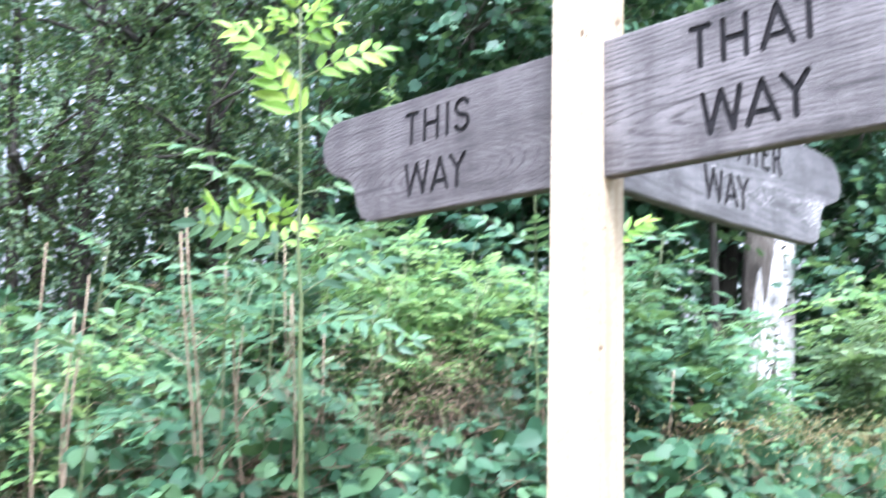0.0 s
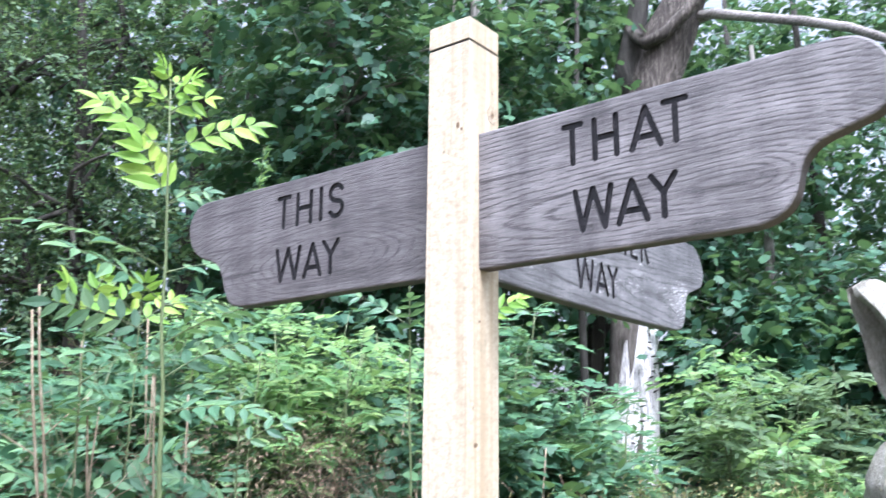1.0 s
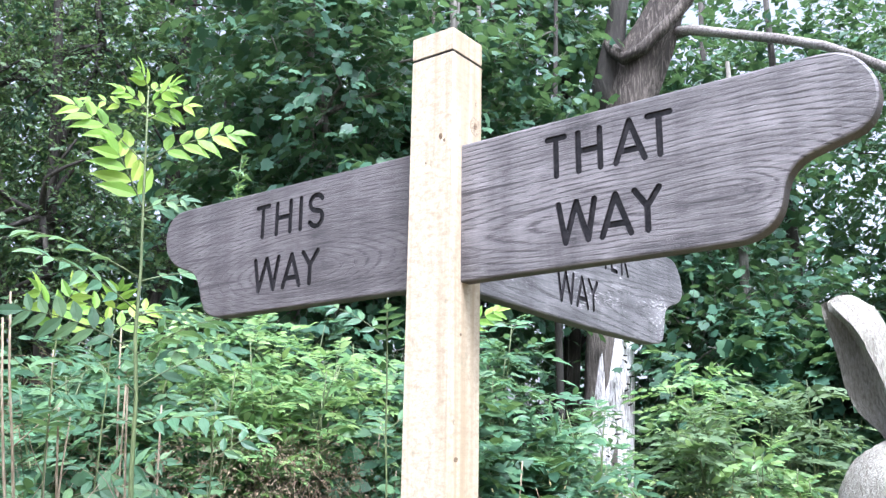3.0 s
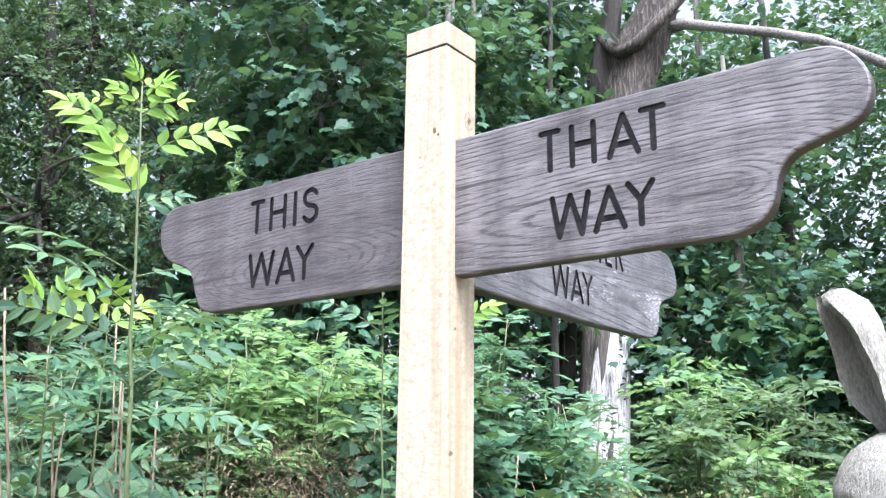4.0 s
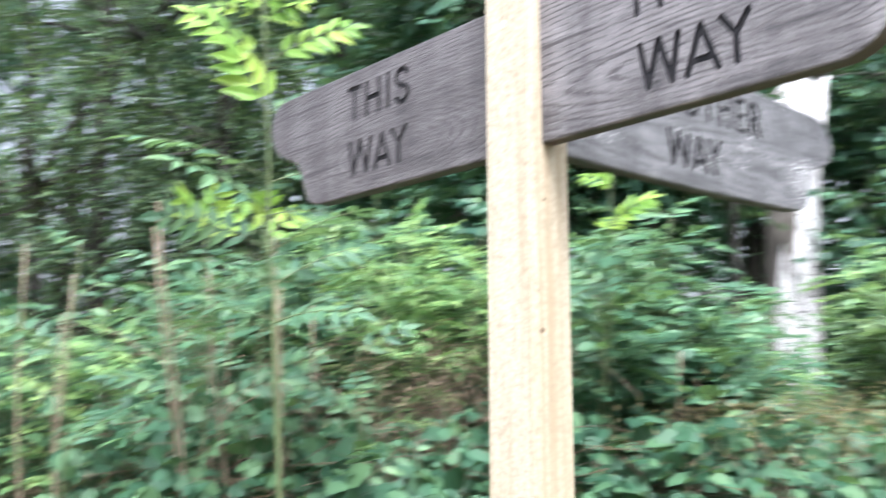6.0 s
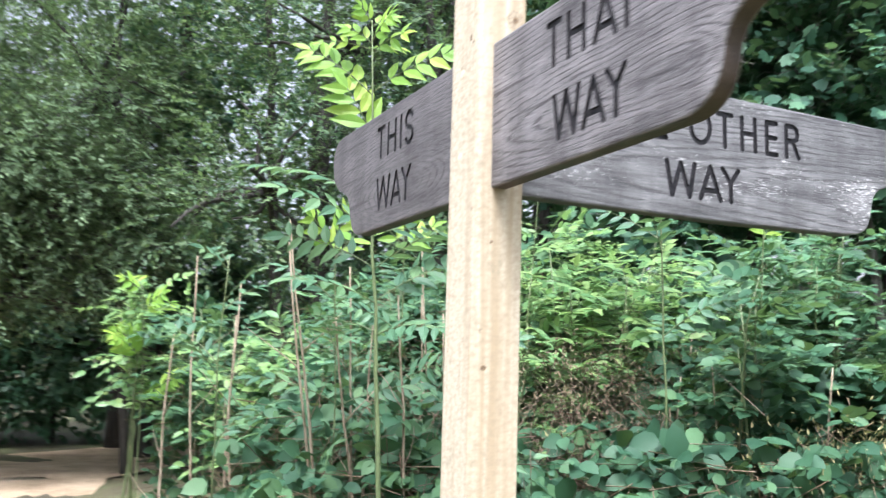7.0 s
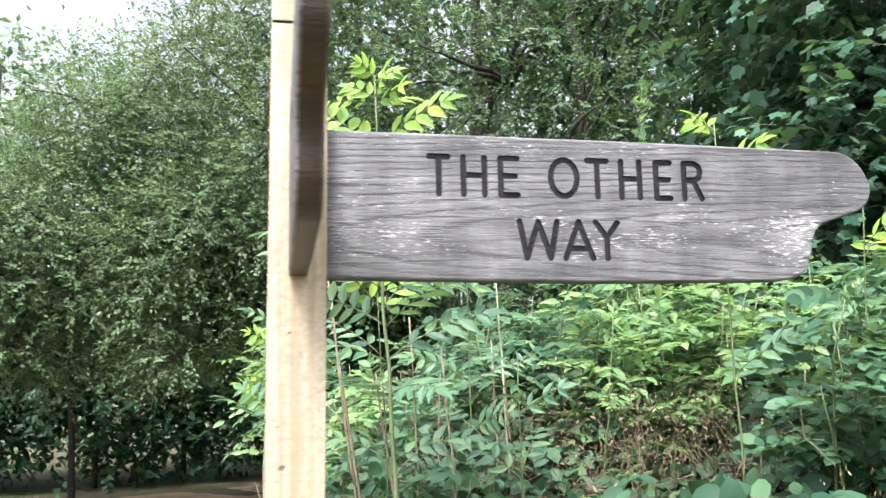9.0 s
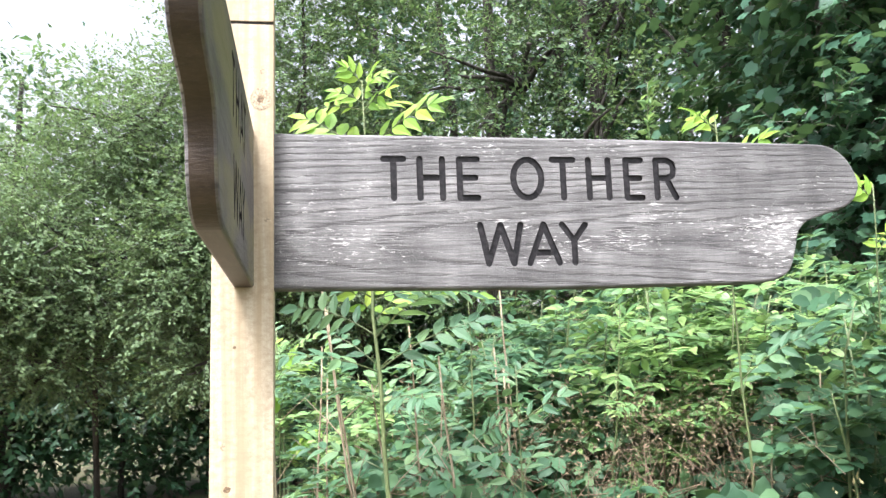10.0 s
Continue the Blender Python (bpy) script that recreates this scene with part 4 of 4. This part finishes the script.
ash_sapling((-0.02, 4.5, 0), (-0.05, 4.5, 2.0), spokes([(s, b, l * 1.1, f, ASH_TOP) for s, b, l, f, _ in SMALL]), 63, "small ash sapling beside the path")
ash_sapling((2.33, 1.68, 0), (2.36, 1.64, 2.42), spokes(SMALL), 64, "small ash sapling rising out of the brambles")


ash_sapling((0.02, 2.25, 0), (0.0, 2.2, 1.95), spokes([(a, b, l * 1.0, f, ASH_LOW) for a, b, l, f, _ in SMALL]), 65, "small ash sapling with blue-green lower leaves")
BROAD = [(.55, 20, .40, .25, ASH_LOW), (.56, 200, .40, .25, ASH_LOW), (.66, 110, .42, .3, ASH_LOW), (.67, 290, .42, .3, ASH_LOW), (.76, 30, .40, .4, ASH_LOW), (.77, 210, .40, .4, ASH_LOW), (.86, 130, .34, .6, ASH_LOW), (.87, 310, .34, .6, ASH_LOW), (.95, 60, .24, .9, ASH_TOP), (.96, 240, .24, .9, ASH_TOP), (.99, 150, .15, 1.8, ASH_TOP)]
ash_sapling((0.42, 2.05, 0), (0.38, 2.0, 2.05), spokes([(a, b, l * .8, f, me) for a, b, l, f, me in BROAD]), 160, "young ash with broad blue-green feathered leaves")
ash_sapling((0.80, 2.4, 0), (0.83, 2.35, 2.15), spokes([(a, b + 50, l * .75, f, me) for a, b, l, f, me in BROAD]), 161, "young ash with broad blue-green feathered leaves")
ash_sapling((0.85, 1.75, 0), (0.88, 1.72, 1.75), spokes([(a, b + 70, l * .9, f, ASH_LOW) for a, b, l, f, _ in SMALL]), 67, "small ash sapling with blue-green lower leaves")


# ---------------------------------------------------------------- dry canes
def cane(at, height, lean, seed):
    ob = thing("dead_cane", (*at, 0), "dry tan dead stalk standing in the thicket", "stalk", "dead canes")
    pts = bent((0, 0, 0), (lean[0], lean[1], height), 0, 9, 0.02, seed)
    items = [tube_arrays(pts, np.linspace(0.009, 0.0035, 9), 6, 0.04, seed)]
    tubes("stalk", items, MAT["cane"], ob)
    rg = np.random.default_rng(seed)
    for i in range(3):
        s = pts[4 + i]
        e = s + np.array((0.12 * rg.standard_normal(), 0.12 * rg.standard_normal(), 0.16))
        tubes("side_twig", [tube_arrays(bent(s, e, 0, 4, 0.01, seed + i), np.linspace(0.003, 0.0012, 4), 4)], MAT["cane"], ob)
    return ob


for i, (x, y, h, lx, ly) in enumerate([(0.05, 2.7, 2.0, -.08, .05), (0.15, 2.85, 1.9, .05, .0), (0.28, 3.05, 1.75, -.05, 0), (-0.1, 3.2, 1.7, .06, 0), (0.62, 2.3, 1.95, -.06, .02), (0.68, 2.4, 1.7, .03, 0), (1.0, 2.4, 1.85, -.05, .0),
                                       (1.85, 1.6, 1.5, -.04, 0), (2.35, 2.2, 1.75, .05, 0), (0.48, 1.97, 2.08, -.30, 0), (0.42, 2.02, 2.0, -.22, .02), (0.52, 1.93, 1.7, -.16, -.03), (1.15, 2.6, 2.2, -.12, 0), (1.02, 2.1, 1.75, -.10, 0), (2.05, 1.55, 1.6, -.1, .02), (2.3, 1.3, 1.55, .05, -.02), (0.72, 1.9, 1.8, -.1, 0)]):
    cane((x, y), h, (lx, ly), 70 + i)


# brown seed heads in the thicket
def seed_heads(centre, spread, low, high, n, seed):
    """A dry tangle: thin brown stems with crumbling flower heads."""
    rg = np.random.default_rng(seed)
    ob = thing("dried_seed_heads", (*centre, 0), "brown dried flower heads tangled in the brambles", "seed heads")
    x, y, z = spread[0] * rg.standard_normal(n), spread[1] * rg.standard_normal(n), rg.uniform(low, high, n)
    p = np.repeat(np.stack([x, y, z], 1), 16, 0) + 0.035 * rg.standard_normal((n * 16, 3))
    blades("floret", SLIM, p, rg.standard_normal((len(p), 3)), rg.standard_normal((len(p), 3)), 0.021 * rg.uniform(.5, 1.4, len(p)), MAT["leaf_brown"], ob)
    w = unit(np.stack([.45 * rg.standard_normal(n), .45 * rg.standard_normal(n), np.ones(n)], 1))
    twig_mesh("flower_stalk", np.stack([x, y, z], 1) - .4 * w, w, 0.42, 0.0016, MAT["cane_dark"], ob)


seed_heads((1.58, 2.02), (.34, .16), 1.22, 1.66, 150, 81)
seed_heads((1.15, 2.15), (.30, .20), 1.20, 1.55, 36, 82)
seed_heads((2.5, 2.3), (.35, .22), 1.3, 1.65, 45, 83)
seed_heads((0.95, 2.75), (.25, .2), 1.3, 1.7, 40, 84)

# a tall flowering stalk over the thicket
stalk = thing("flowering_stalk", (1.95, 3.1, 0), "tall thin stalk with small pale yellow buds", "plant")
pts = bent((0, 0, 0), (.10, -.04, 3.35), 0, 10, .04, 5)
tubes("stem", [tube_arrays(pts, np.linspace(.006, .0015, 10), 5)], MAT["stem_green"], stalk)
rg = np.random.default_rng(91)
zz = rg.uniform(2.80, 3.33, 70)
p = np.stack([np.interp(zz, pts[:, 2], pts[:, 0]), np.interp(zz, pts[:, 2], pts[:, 1]), zz], 1)
blades("bract", SLIM, p, rg.standard_normal((70, 3)) + np.array((0, 0, .5)), rg.standard_normal((70, 3)), rg.uniform(.04, .10, 70), MAT["leaf_bright"], stalk)
# dry grass in the gap before the dead tree
rg = np.random.default_rng(92)
hay = thing("dry_grass", (0, 0, 0), "tall dry yellowish grass between the bushes", "grass")
hay["kind"] = "stuff"
n = 900
k, o = rg.uniform(3.9, 6.4, n), rg.uniform(-.75, .9, n)
p = np.stack([-1.35 + .89 * k + .45 * o, -1.0 + .45 * k - .89 * o, np.zeros(n)], 1)
w = np.stack([.16 * rg.standard_normal(n), .16 * rg.standard_normal(n), np.ones(n)], 1)
twig_mesh("grass_stalk", p, w, 1.32, .0035, MAT["cane"], hay)
q = np.repeat(p + w * 1.22, 8, 0) + .035 * rg.standard_normal((8 * n, 3)) * np.array((1, 1, 2.2))
blades("grass_head", SLIM, q, np.repeat(w, 8, 0) + .6 * rg.standard_normal((8 * n, 3)), rg.standard_normal((8 * n, 3)), rg.uniform(.012, .03, 8 * n), MAT["hay"], hay)

# ---------------------------------------------------------------- bare dead tree
dead = thing("dead_tree", (6.72, 3.02, 0), "bare silver-grey dead tree trunk with crooked branches", "tree")
LOWER = [(0, 0, -.2), (0, 0, .6), (0, 0, 1.3), (.02, -.04, 2.1), (.03, -.08, 2.75), (.06, -.14, 3.4), (.09, -.22, 4.2)]
tubes("trunk", [tube_arrays(LOWER, [.32, .27, .245, .225, .215, .215, .23], 18, 0.06, 5)], MAT["dead_silver"], dead)
tubes("bark_strip", [tube_arrays([(x - .014, y + .028, z) for x, y, z in LOWER[:6]], [.316, .267, .242, .222, .211, .209], 18, 0.07, 11)], MAT["bark_brown"], dead, "brown bark left on one side")
UPPER = [(.09, -.22, 4.16), (.12, -.28, 4.7), (.15, -.34, 5.3), (.22, -.50, 5.85), (.30, -.72, 6.35), (.36, -.92, 7.0), (.4, -1.1, 8.0), (.42, -1.2, 9.2)]
tubes("upper_trunk", [tube_arrays(UPPER, [.235, .25, .275, .25, .20, .17, .12, .05], 18, 0.08, 9)], MAT["dead_upper"], dead, "half-barked upper trunk, darkened for the shade of the trees")
tubes("limb", [tube_arrays([(.10, -.2, 5.0), (.02, -.12, 5.5), (.06, -.22, 6.0), (.10, -.30, 6.5), (.2, -.3, 7.4), (.25, -.2, 9)], [.17, .15, .12, .10, .08, .04], 10, 0.08, 6)], MAT["bark_dark"], dead)
tubes("limb", [tube_arrays([(0, -.18, 5.95), (-.10, -.30, 5.78), (-.16, -.42, 5.64), (-.06, -.6, 5.75), (.03, -.82, 5.97), (.11, -1.04, 6.23), (.16, -1.2, 6.6)], [.06, .065, .075, .07, .065, .06, .05], 9, 0.06, 7)], MAT["dead_upper"], dead)
tubes("limb", [tube_arrays([(.33, -.75, 6.02), (.37, -.95, 6.03), (.53, -1.35, 5.93), (.46, -1.81, 5.71), (.35, -2.25, 5.46), (.31, -2.54, 5.25), (.25, -2.8, 5.03), (.19, -3.11, 4.72)], [.07, .055, .05, .05, .048, .045, .045, .03], 9, 0.05, 8)], MAT["dead_limb"], dead)


# an old climbing stem clings to the pale side in short dark stubs
rg = np.random.default_rng(77)
for k in range(34):
    z = 0.9 + 0.068 * k
    a = radians(228 + 16 * math.sin(k * 0.35) + 6 * rg.standard_normal())
    r = float(np.interp(z, [.6, 1.3, 2.1, 2.75, 3.4], [.27, .245, .225, .215, .215]))
    c = np.array((np.interp(z, [1.3, 3.4], [0, .06]), np.interp(z, [1.3, 3.4], [0, -.14]), z))
    p0 = c + (r + .004) * np.array((math.cos(a), math.sin(a), 0))
    side_way = np.array((-math.sin(a), math.cos(a), 0)) * rg.uniform(.03, .07) * rg.choice((-1, 1)) + np.array((0, 0, rg.uniform(-.02, .03)))
    out = 0.02 * np.array((math.cos(a), math.sin(a), 0))
    tubes("ivy_stub", [tube_arrays([p0, p0 + side_way * .5 + out, p0 + side_way + out], [.010, .008, .003], 5)], MAT["bark_dark"], dead)


# ---------------------------------------------------------------- carved timber figure, one plain mesh
bm = bmesh.new()
bmesh.ops.create_uvsphere(bm, u_segments=56, v_segments=36, radius=1)
for vtx in bm.verts:
    c = vtx.co
    c.x, c.y, c.z = c.x * .36, -.22 + c.y * .40, 1.33 + c.z * .36
got = bmesh.ops.create_cone(bm, segments=24, radius1=.36, radius2=.27, depth=1.25, cap_ends=True)
bmesh.ops.translate(bm, vec=(0, -.2, .5), verts=got["verts"])
# the upright scooped form: thin lip, hollow, thick ridge and rounded back, from its foot up to its curled tip
ROWS_UP = [(1.60, -.10, -.14, -.18), (1.70, -.05, -.13, -.18), (1.78, .03, -.128, -.19), (1.86, .08, -.11, -.19), (2.00, .11, -.072, -.172), (2.10, .125, -.03, -.15), (2.20, .145, .01, -.125), (2.28, .166, .085, -.10), (2.33, .18, .135, -.075), (2.37, .175, .145, -.02), (2.395, .12, .10, .03)]
zz = np.concatenate([np.linspace(1.60, 2.30, 18), np.linspace(2.32, 2.395, 6)])
cols = [np.interp(zz, [r[0] for r in ROWS_UP], [r[k] for r in ROWS_UP]) for k in (1, 2, 3)]
rings = []
for z, lip, ridge, back in zip(zz, *cols):
    fat = 0.25 + 0.75 * min(1.0, (2.41 - z) / .2)
    prof = [(lip, 0.0), (lip * .75 + ridge * .25, .07), (lip * .35 + ridge * .65, .11), (ridge * .97 + lip * .03, .07), (ridge, -.10), (ridge * .82 + back * .18, -.15), (ridge * .45 + back * .55, -.13),
            (back * .9 + ridge * .1, -.03), (back, .05), (back * .7 + lip * .3, .12), (back * .35 + lip * .65, .12), (lip * .95 + back * .05, .05)]
    rings.append([bm.verts.new((d * fat, y, z)) for y, d in prof])
for r0, r1 in zip(rings, rings[1:]):
    for i in range(12):
        j = (i + 1) % 12
        bm.faces.new((r0[i], r0[j], r1[j], r1[i]))
bm.faces.new(rings[0][::-1])
bm.faces.new(rings[-1])
bmesh.ops.recalc_face_normals(bm, faces=bm.faces[:])
for vtx in bm.verts:
    vtx.co += vtx.normal * (0.010 * noise.noise(vtx.co * 9) + 0.010 * noise.noise(vtx.co * 23) + 0.005 * noise.noise(vtx.co * 55))
figure = part("carved_figure", bm, MAT["carved"], None, "weathered grey timber carving with chiselled rounded forms", True)
figure.data.set_sharp_from_angle(angle=radians(34))
figure.location = (3.55, 0.0, 0)
tagged(figure, category="sculpture")


# ---------------------------------------------------------------- woods
def straight(h, r, lean=(0, 0), n=8, seed=0):
    return bent((0, 0, -0.2), (lean[0], lean[1], h), 0, n, 0.06 * h / 6, seed), np.linspace(r, r * 0.25, n)


# sallows over the path
broadleaf("sallow", (-2.9, 13.0, 0), straight(5.5, .055, (.1, -1.3), seed=1), [((.3, -1.6, 3.6), (2.3, 1.8, 2.1), 3100), ((1.5, -2.0, 3.2), (1.6, 1.3, 1.4), 2000), ((-1.6, -1.8, 3.2), (2.0, 1.4, 1.4), 1900), ((.9, -1.6, 5.6), (1.5, 1.4, 1.2), 1000), ((-.2, -1.5, 2.25), (1.9, 1.0, .85), 750)], KITE, "leaf_sallow", "bark_dark", .065, 11, "spreading green sallow bush beside the path", 101, .5, clump=.27, bough=1.6)
broadleaf("sallow", (0.7, 11.0, 0), straight(8, .065, (-.5, -.3), seed=2), [((-.7, -.4, 5.0), (2.2, 1.8, 2.6), 3100), ((-1.2, -.8, 3.2), (1.7, 1.2, 1.4), 2100), ((-.4, -.4, 8.0), (2.0, 1.6, 1.8), 1300), ((-1.4, -.5, 2.25), (1.4, .9, .85), 560)], KITE, "leaf_sallow", "bark_dark", .065, 11, "tall green sallow with dense small leaves", 102, .5, clump=.27, bough=1.6)
broadleaf("sallow", (-7.0, 15.5, 0), straight(5, .12, seed=3), [((0, 0, 3.0), (3.0, 2.0, 2.4), 2400)], KITE, "leaf_sallow", "bark_dark", .11, 8, "green sallow bush farther down the path", 103, .6)
# willows added overhead to keep the bend of the path in deep shade
for i, (x, y) in enumerate([(-4.8, 15.0), (0.9, 14.8), (-8.5, 14.0)]):
    broadleaf("goat_willow", (x, y, 0), straight(7.5, .16, seed=740 + i), [((0, 0, 4.6), (2.9, 2.4, 1.5), 1000), ((0, .6, 6.6), (2.6, 2.2, 1.6), 800), ((0, 2.0, 2.2), (2.6, 1.4, 1.6), 700)], KITE, "leaf_sallow", "bark_dark", .14, 6, "tall spreading willow added to shade the bend of the path", 760 + i, .5)
# low dark bushes beyond the bend of the path
for i, (x, y) in enumerate([(-9.5, 18.0), (-6.0, 15.6), (-3.0, 15.4), (0.0, 16.4), (3.2, 17.0), (-12.5, 15.5), (-4.9, 15.2), (-1.6, 16.4)]):
    broadleaf("undergrowth_bush", (x, y, 0), straight(2.5, .06, seed=700 + i), [((0, 0, 1.5), (2.4, 1.5, 1.6), 700), ((.3, .4, 3.2), (2.0, 1.4, 1.3), 350)], KITE, "leaf_wood", "bark_dark", .17, 6, "dark dense undergrowth bush at the bend of the path", 720 + i, .5, category="bush")
# alders with open, crooked limbs
broadleaf("alder", (2.3, 8.4, 0), straight(9, .13, (.4, .2), seed=31), [((-.6, 0, 3.4), (1.6, 1.4, 1.3), 600), ((.5, 0, 5.2), (1.9, 1.6, 1.5), 800), ((-.4, .2, 7.4), (1.9, 1.7, 1.5), 700), ((.9, -.5, 3.2), (1.2, 1.1, .9), 400)], KITE, "leaf_olive", "bark_dark", .066, 9, "alder with open dark limbs and olive green leaves", 111, .45, bough=1.9)
broadleaf("alder", (3.6, 7.6, 0), straight(8.5, .11, (-.5, .3), seed=32), [((-.3, 0, 4.0), (1.5, 1.3, 1.3), 600), ((.3, .2, 6.2), (1.7, 1.5, 1.5), 700)], KITE, "leaf_olive", "bark_dark", .066, 9, "alder with open dark limbs and olive green leaves", 112, .45, bough=1.9)
# dense wood behind the thicket
WOOD = [(8.6, 12.0, 11), (5.0, 8.2, 10), (7.2, 6.6, 10), (9.0, 4.8, 10), (4.0, 11.5, 11), (7.5, 9.8, 11), (10.5, 7.6, 11), (1.2, 13.5, 11), (-1.5, 18.5, 10), (11.5, 2.5, 8.5), (10.5, 0.2, 7.0), (13.0, 4.0, 10), (13.2, 0.6, 9)]
for i, (x, y, h) in enumerate(WOOD):
    kind, mat, lf = ((KITE, "leaf_wood", .12), (LOBE_FAR, "leaf_maple", .15))[i % 2]
    n = (700, 520)[i % 2]
    broadleaf("woodland_tree", (x, y, 0), straight(h, .15, (.3 * math.sin(i * 2), .3 * math.cos(i * 3)), seed=200 + i),
              [((0, 0, h * .74), (2.4, 2.0, h * .26), n), ((.5, -.4, h * .42), (2.2, 1.9, h * .20), int(n * .9)), ((-.4, .2, h * .2), (1.9, 1.7, 1.5), int(n * .5))],
              kind, mat, "bark_dark", lf, 7, "tall leafy woodland tree in full dark green leaf", 300 + i, .5)
# sycamore boughs reaching in
broadleaf("sycamore", (6.0, 4.7, 0), straight(9, .13, (.2, -.2), seed=41), [((-.2, -.6, 4.6), (1.9, 1.5, 1.7), 950), ((.3, 0, 7.0), (2, 1.8, 1.6), 600), ((-.5, -.9, 3.2), (1.2, 1.0, .8), 350)], LOBED, "leaf_maple", "bark_grey", .105, 6, "sycamore with broad lobed dark green leaves", 401, .5)
broadleaf("sycamore", (4.6, 5.2, 0), straight(8, .12, (-.2, -.2), seed=42), [((0, -.3, 4.9), (1.7, 1.4, 1.9), 950), ((-.2, -.6, 3.2), (1.3, 1.0, .9), 420)], LOBED, "leaf_maple", "bark_grey", .105, 6, "sycamore with broad lobed dark green leaves", 402, .5)
broadleaf("sycamore", (8.0, 2.0, 0), straight(6, .10, (0, 0), seed=43), [((-.3, 0, 2.6), (1.3, 1.5, 1.3), 850), ((0, .4, 4.4), (1.2, 1.3, .9), 350)], LOBED, "leaf_maple", "bark_grey", .105, 6, "young sycamore with broad lobed leaves", 403, .5)

# the deep wood beyond: leaf masses too far off to tell apart; bearings 104 to 318 are an unseen ring added to block low
# sky light
rg = np.random.default_rng(900)
deep = thing("far_woods", (0, 0, 0), "deep dark green woods beyond the nearer trees, plus an unseen ring that blocks low sky light", "woods")
deep["kind"] = "stuff"
n = 1000
bear = np.concatenate([np.radians(rg.uniform(-42, 104, 620)), np.radians(rg.uniform(104, 318, 380))])
rad = np.concatenate([rg.uniform(15, 27, 620), rg.uniform(11, 16, 380)])
high = np.concatenate([8.5 * rg.uniform(0, 1, 470) ** 1.2, 2.6 * rg.uniform(0, 1, 150), 10.0 * rg.uniform(0, 1, 380)])
extra = 150
bear = np.concatenate([bear, np.radians(rg.uniform(12, 36, extra))])
rad = np.concatenate([rad, rg.uniform(13, 18, extra)])
high = np.concatenate([high, 2.0 + 7.0 * rg.uniform(0, 1, extra)])
n += extra
hub = np.stack([rad * np.sin(bear), rad * np.cos(bear), high], 1)
p = np.repeat(hub, 50, 0) + rg.standard_normal((n * 50, 3)) * np.array((1.1, 1.1, .75))
p[:, 2] = np.abs(p[:, 2]) + 0.1
blades("canopy", KITE, p, rg.standard_normal((len(p), 3)) - np.array((0, 0, .4)), np.array((0, 0, 1.0)) + .6 * rg.standard_normal((len(p), 3)), .26 * rg.uniform(.6, 1.2, len(p)), MAT["leaf_wood"], deep)
for i in range(48):
    # trunks from i = 34 on belong to the added unseen ring
    a, r = radians(rg.uniform(12, 100) if i < 34 else rg.uniform(104, 318)), rg.uniform(11, 22)
    pts, radii = straight(rg.uniform(8, 12), rg.uniform(.08, .16), (rg.uniform(-.8, .8), rg.uniform(-.8, .8)), 9, 600 + i)
    tubes("trunk", [tube_arrays(pts + np.array((r * math.sin(a), r * math.cos(a), 0)), radii, 7, .05, i)], MAT["bark_dark"], deep)

# slim bare poles in the shade
for i, (x, y, h, r) in enumerate([(5.7, 3.6, 8.5, .05), (6.2, 4.0, 8.5, .06), (5.3, 4.2, 8, .045), (4.6, 5.0, 7, .03), (6.1, 3.1, 8.0, .05)]):
    t = thing("bare_pole_tree", (x, y, 0), "slim bare dark stem standing in the shade", "tree", "slim stems in the shade")
    pts, rad = straight(h, r, (.25 * math.sin(i * 3), .2 * math.cos(i * 2)), 9, 500 + i)
    tubes("trunk", [tube_arrays(pts, rad, 7, 0.04, i)], MAT["bark_grey" if i in (0, 2) else "bark_dark"], t)
    rg = np.random.default_rng(520 + i)
    for k in range(9):
        at = pts[2 + k % 6] + (pts[3 + k % 6] - pts[2 + k % 6]) * rg.uniform(0, 1)
        q = rg.uniform(0, 2 * np.pi)
        end = at + np.array((math.cos(q) * rg.uniform(.4, .9), math.sin(q) * rg.uniform(.4, .9), rg.uniform(-.7, .3)))
        tubes("bare_twig", [tube_arrays(bent(at, end, .12, 7, .05, 530 + 9 * i + k), np.linspace(.011, .003, 7), 5)], MAT["bark_grey"], t)
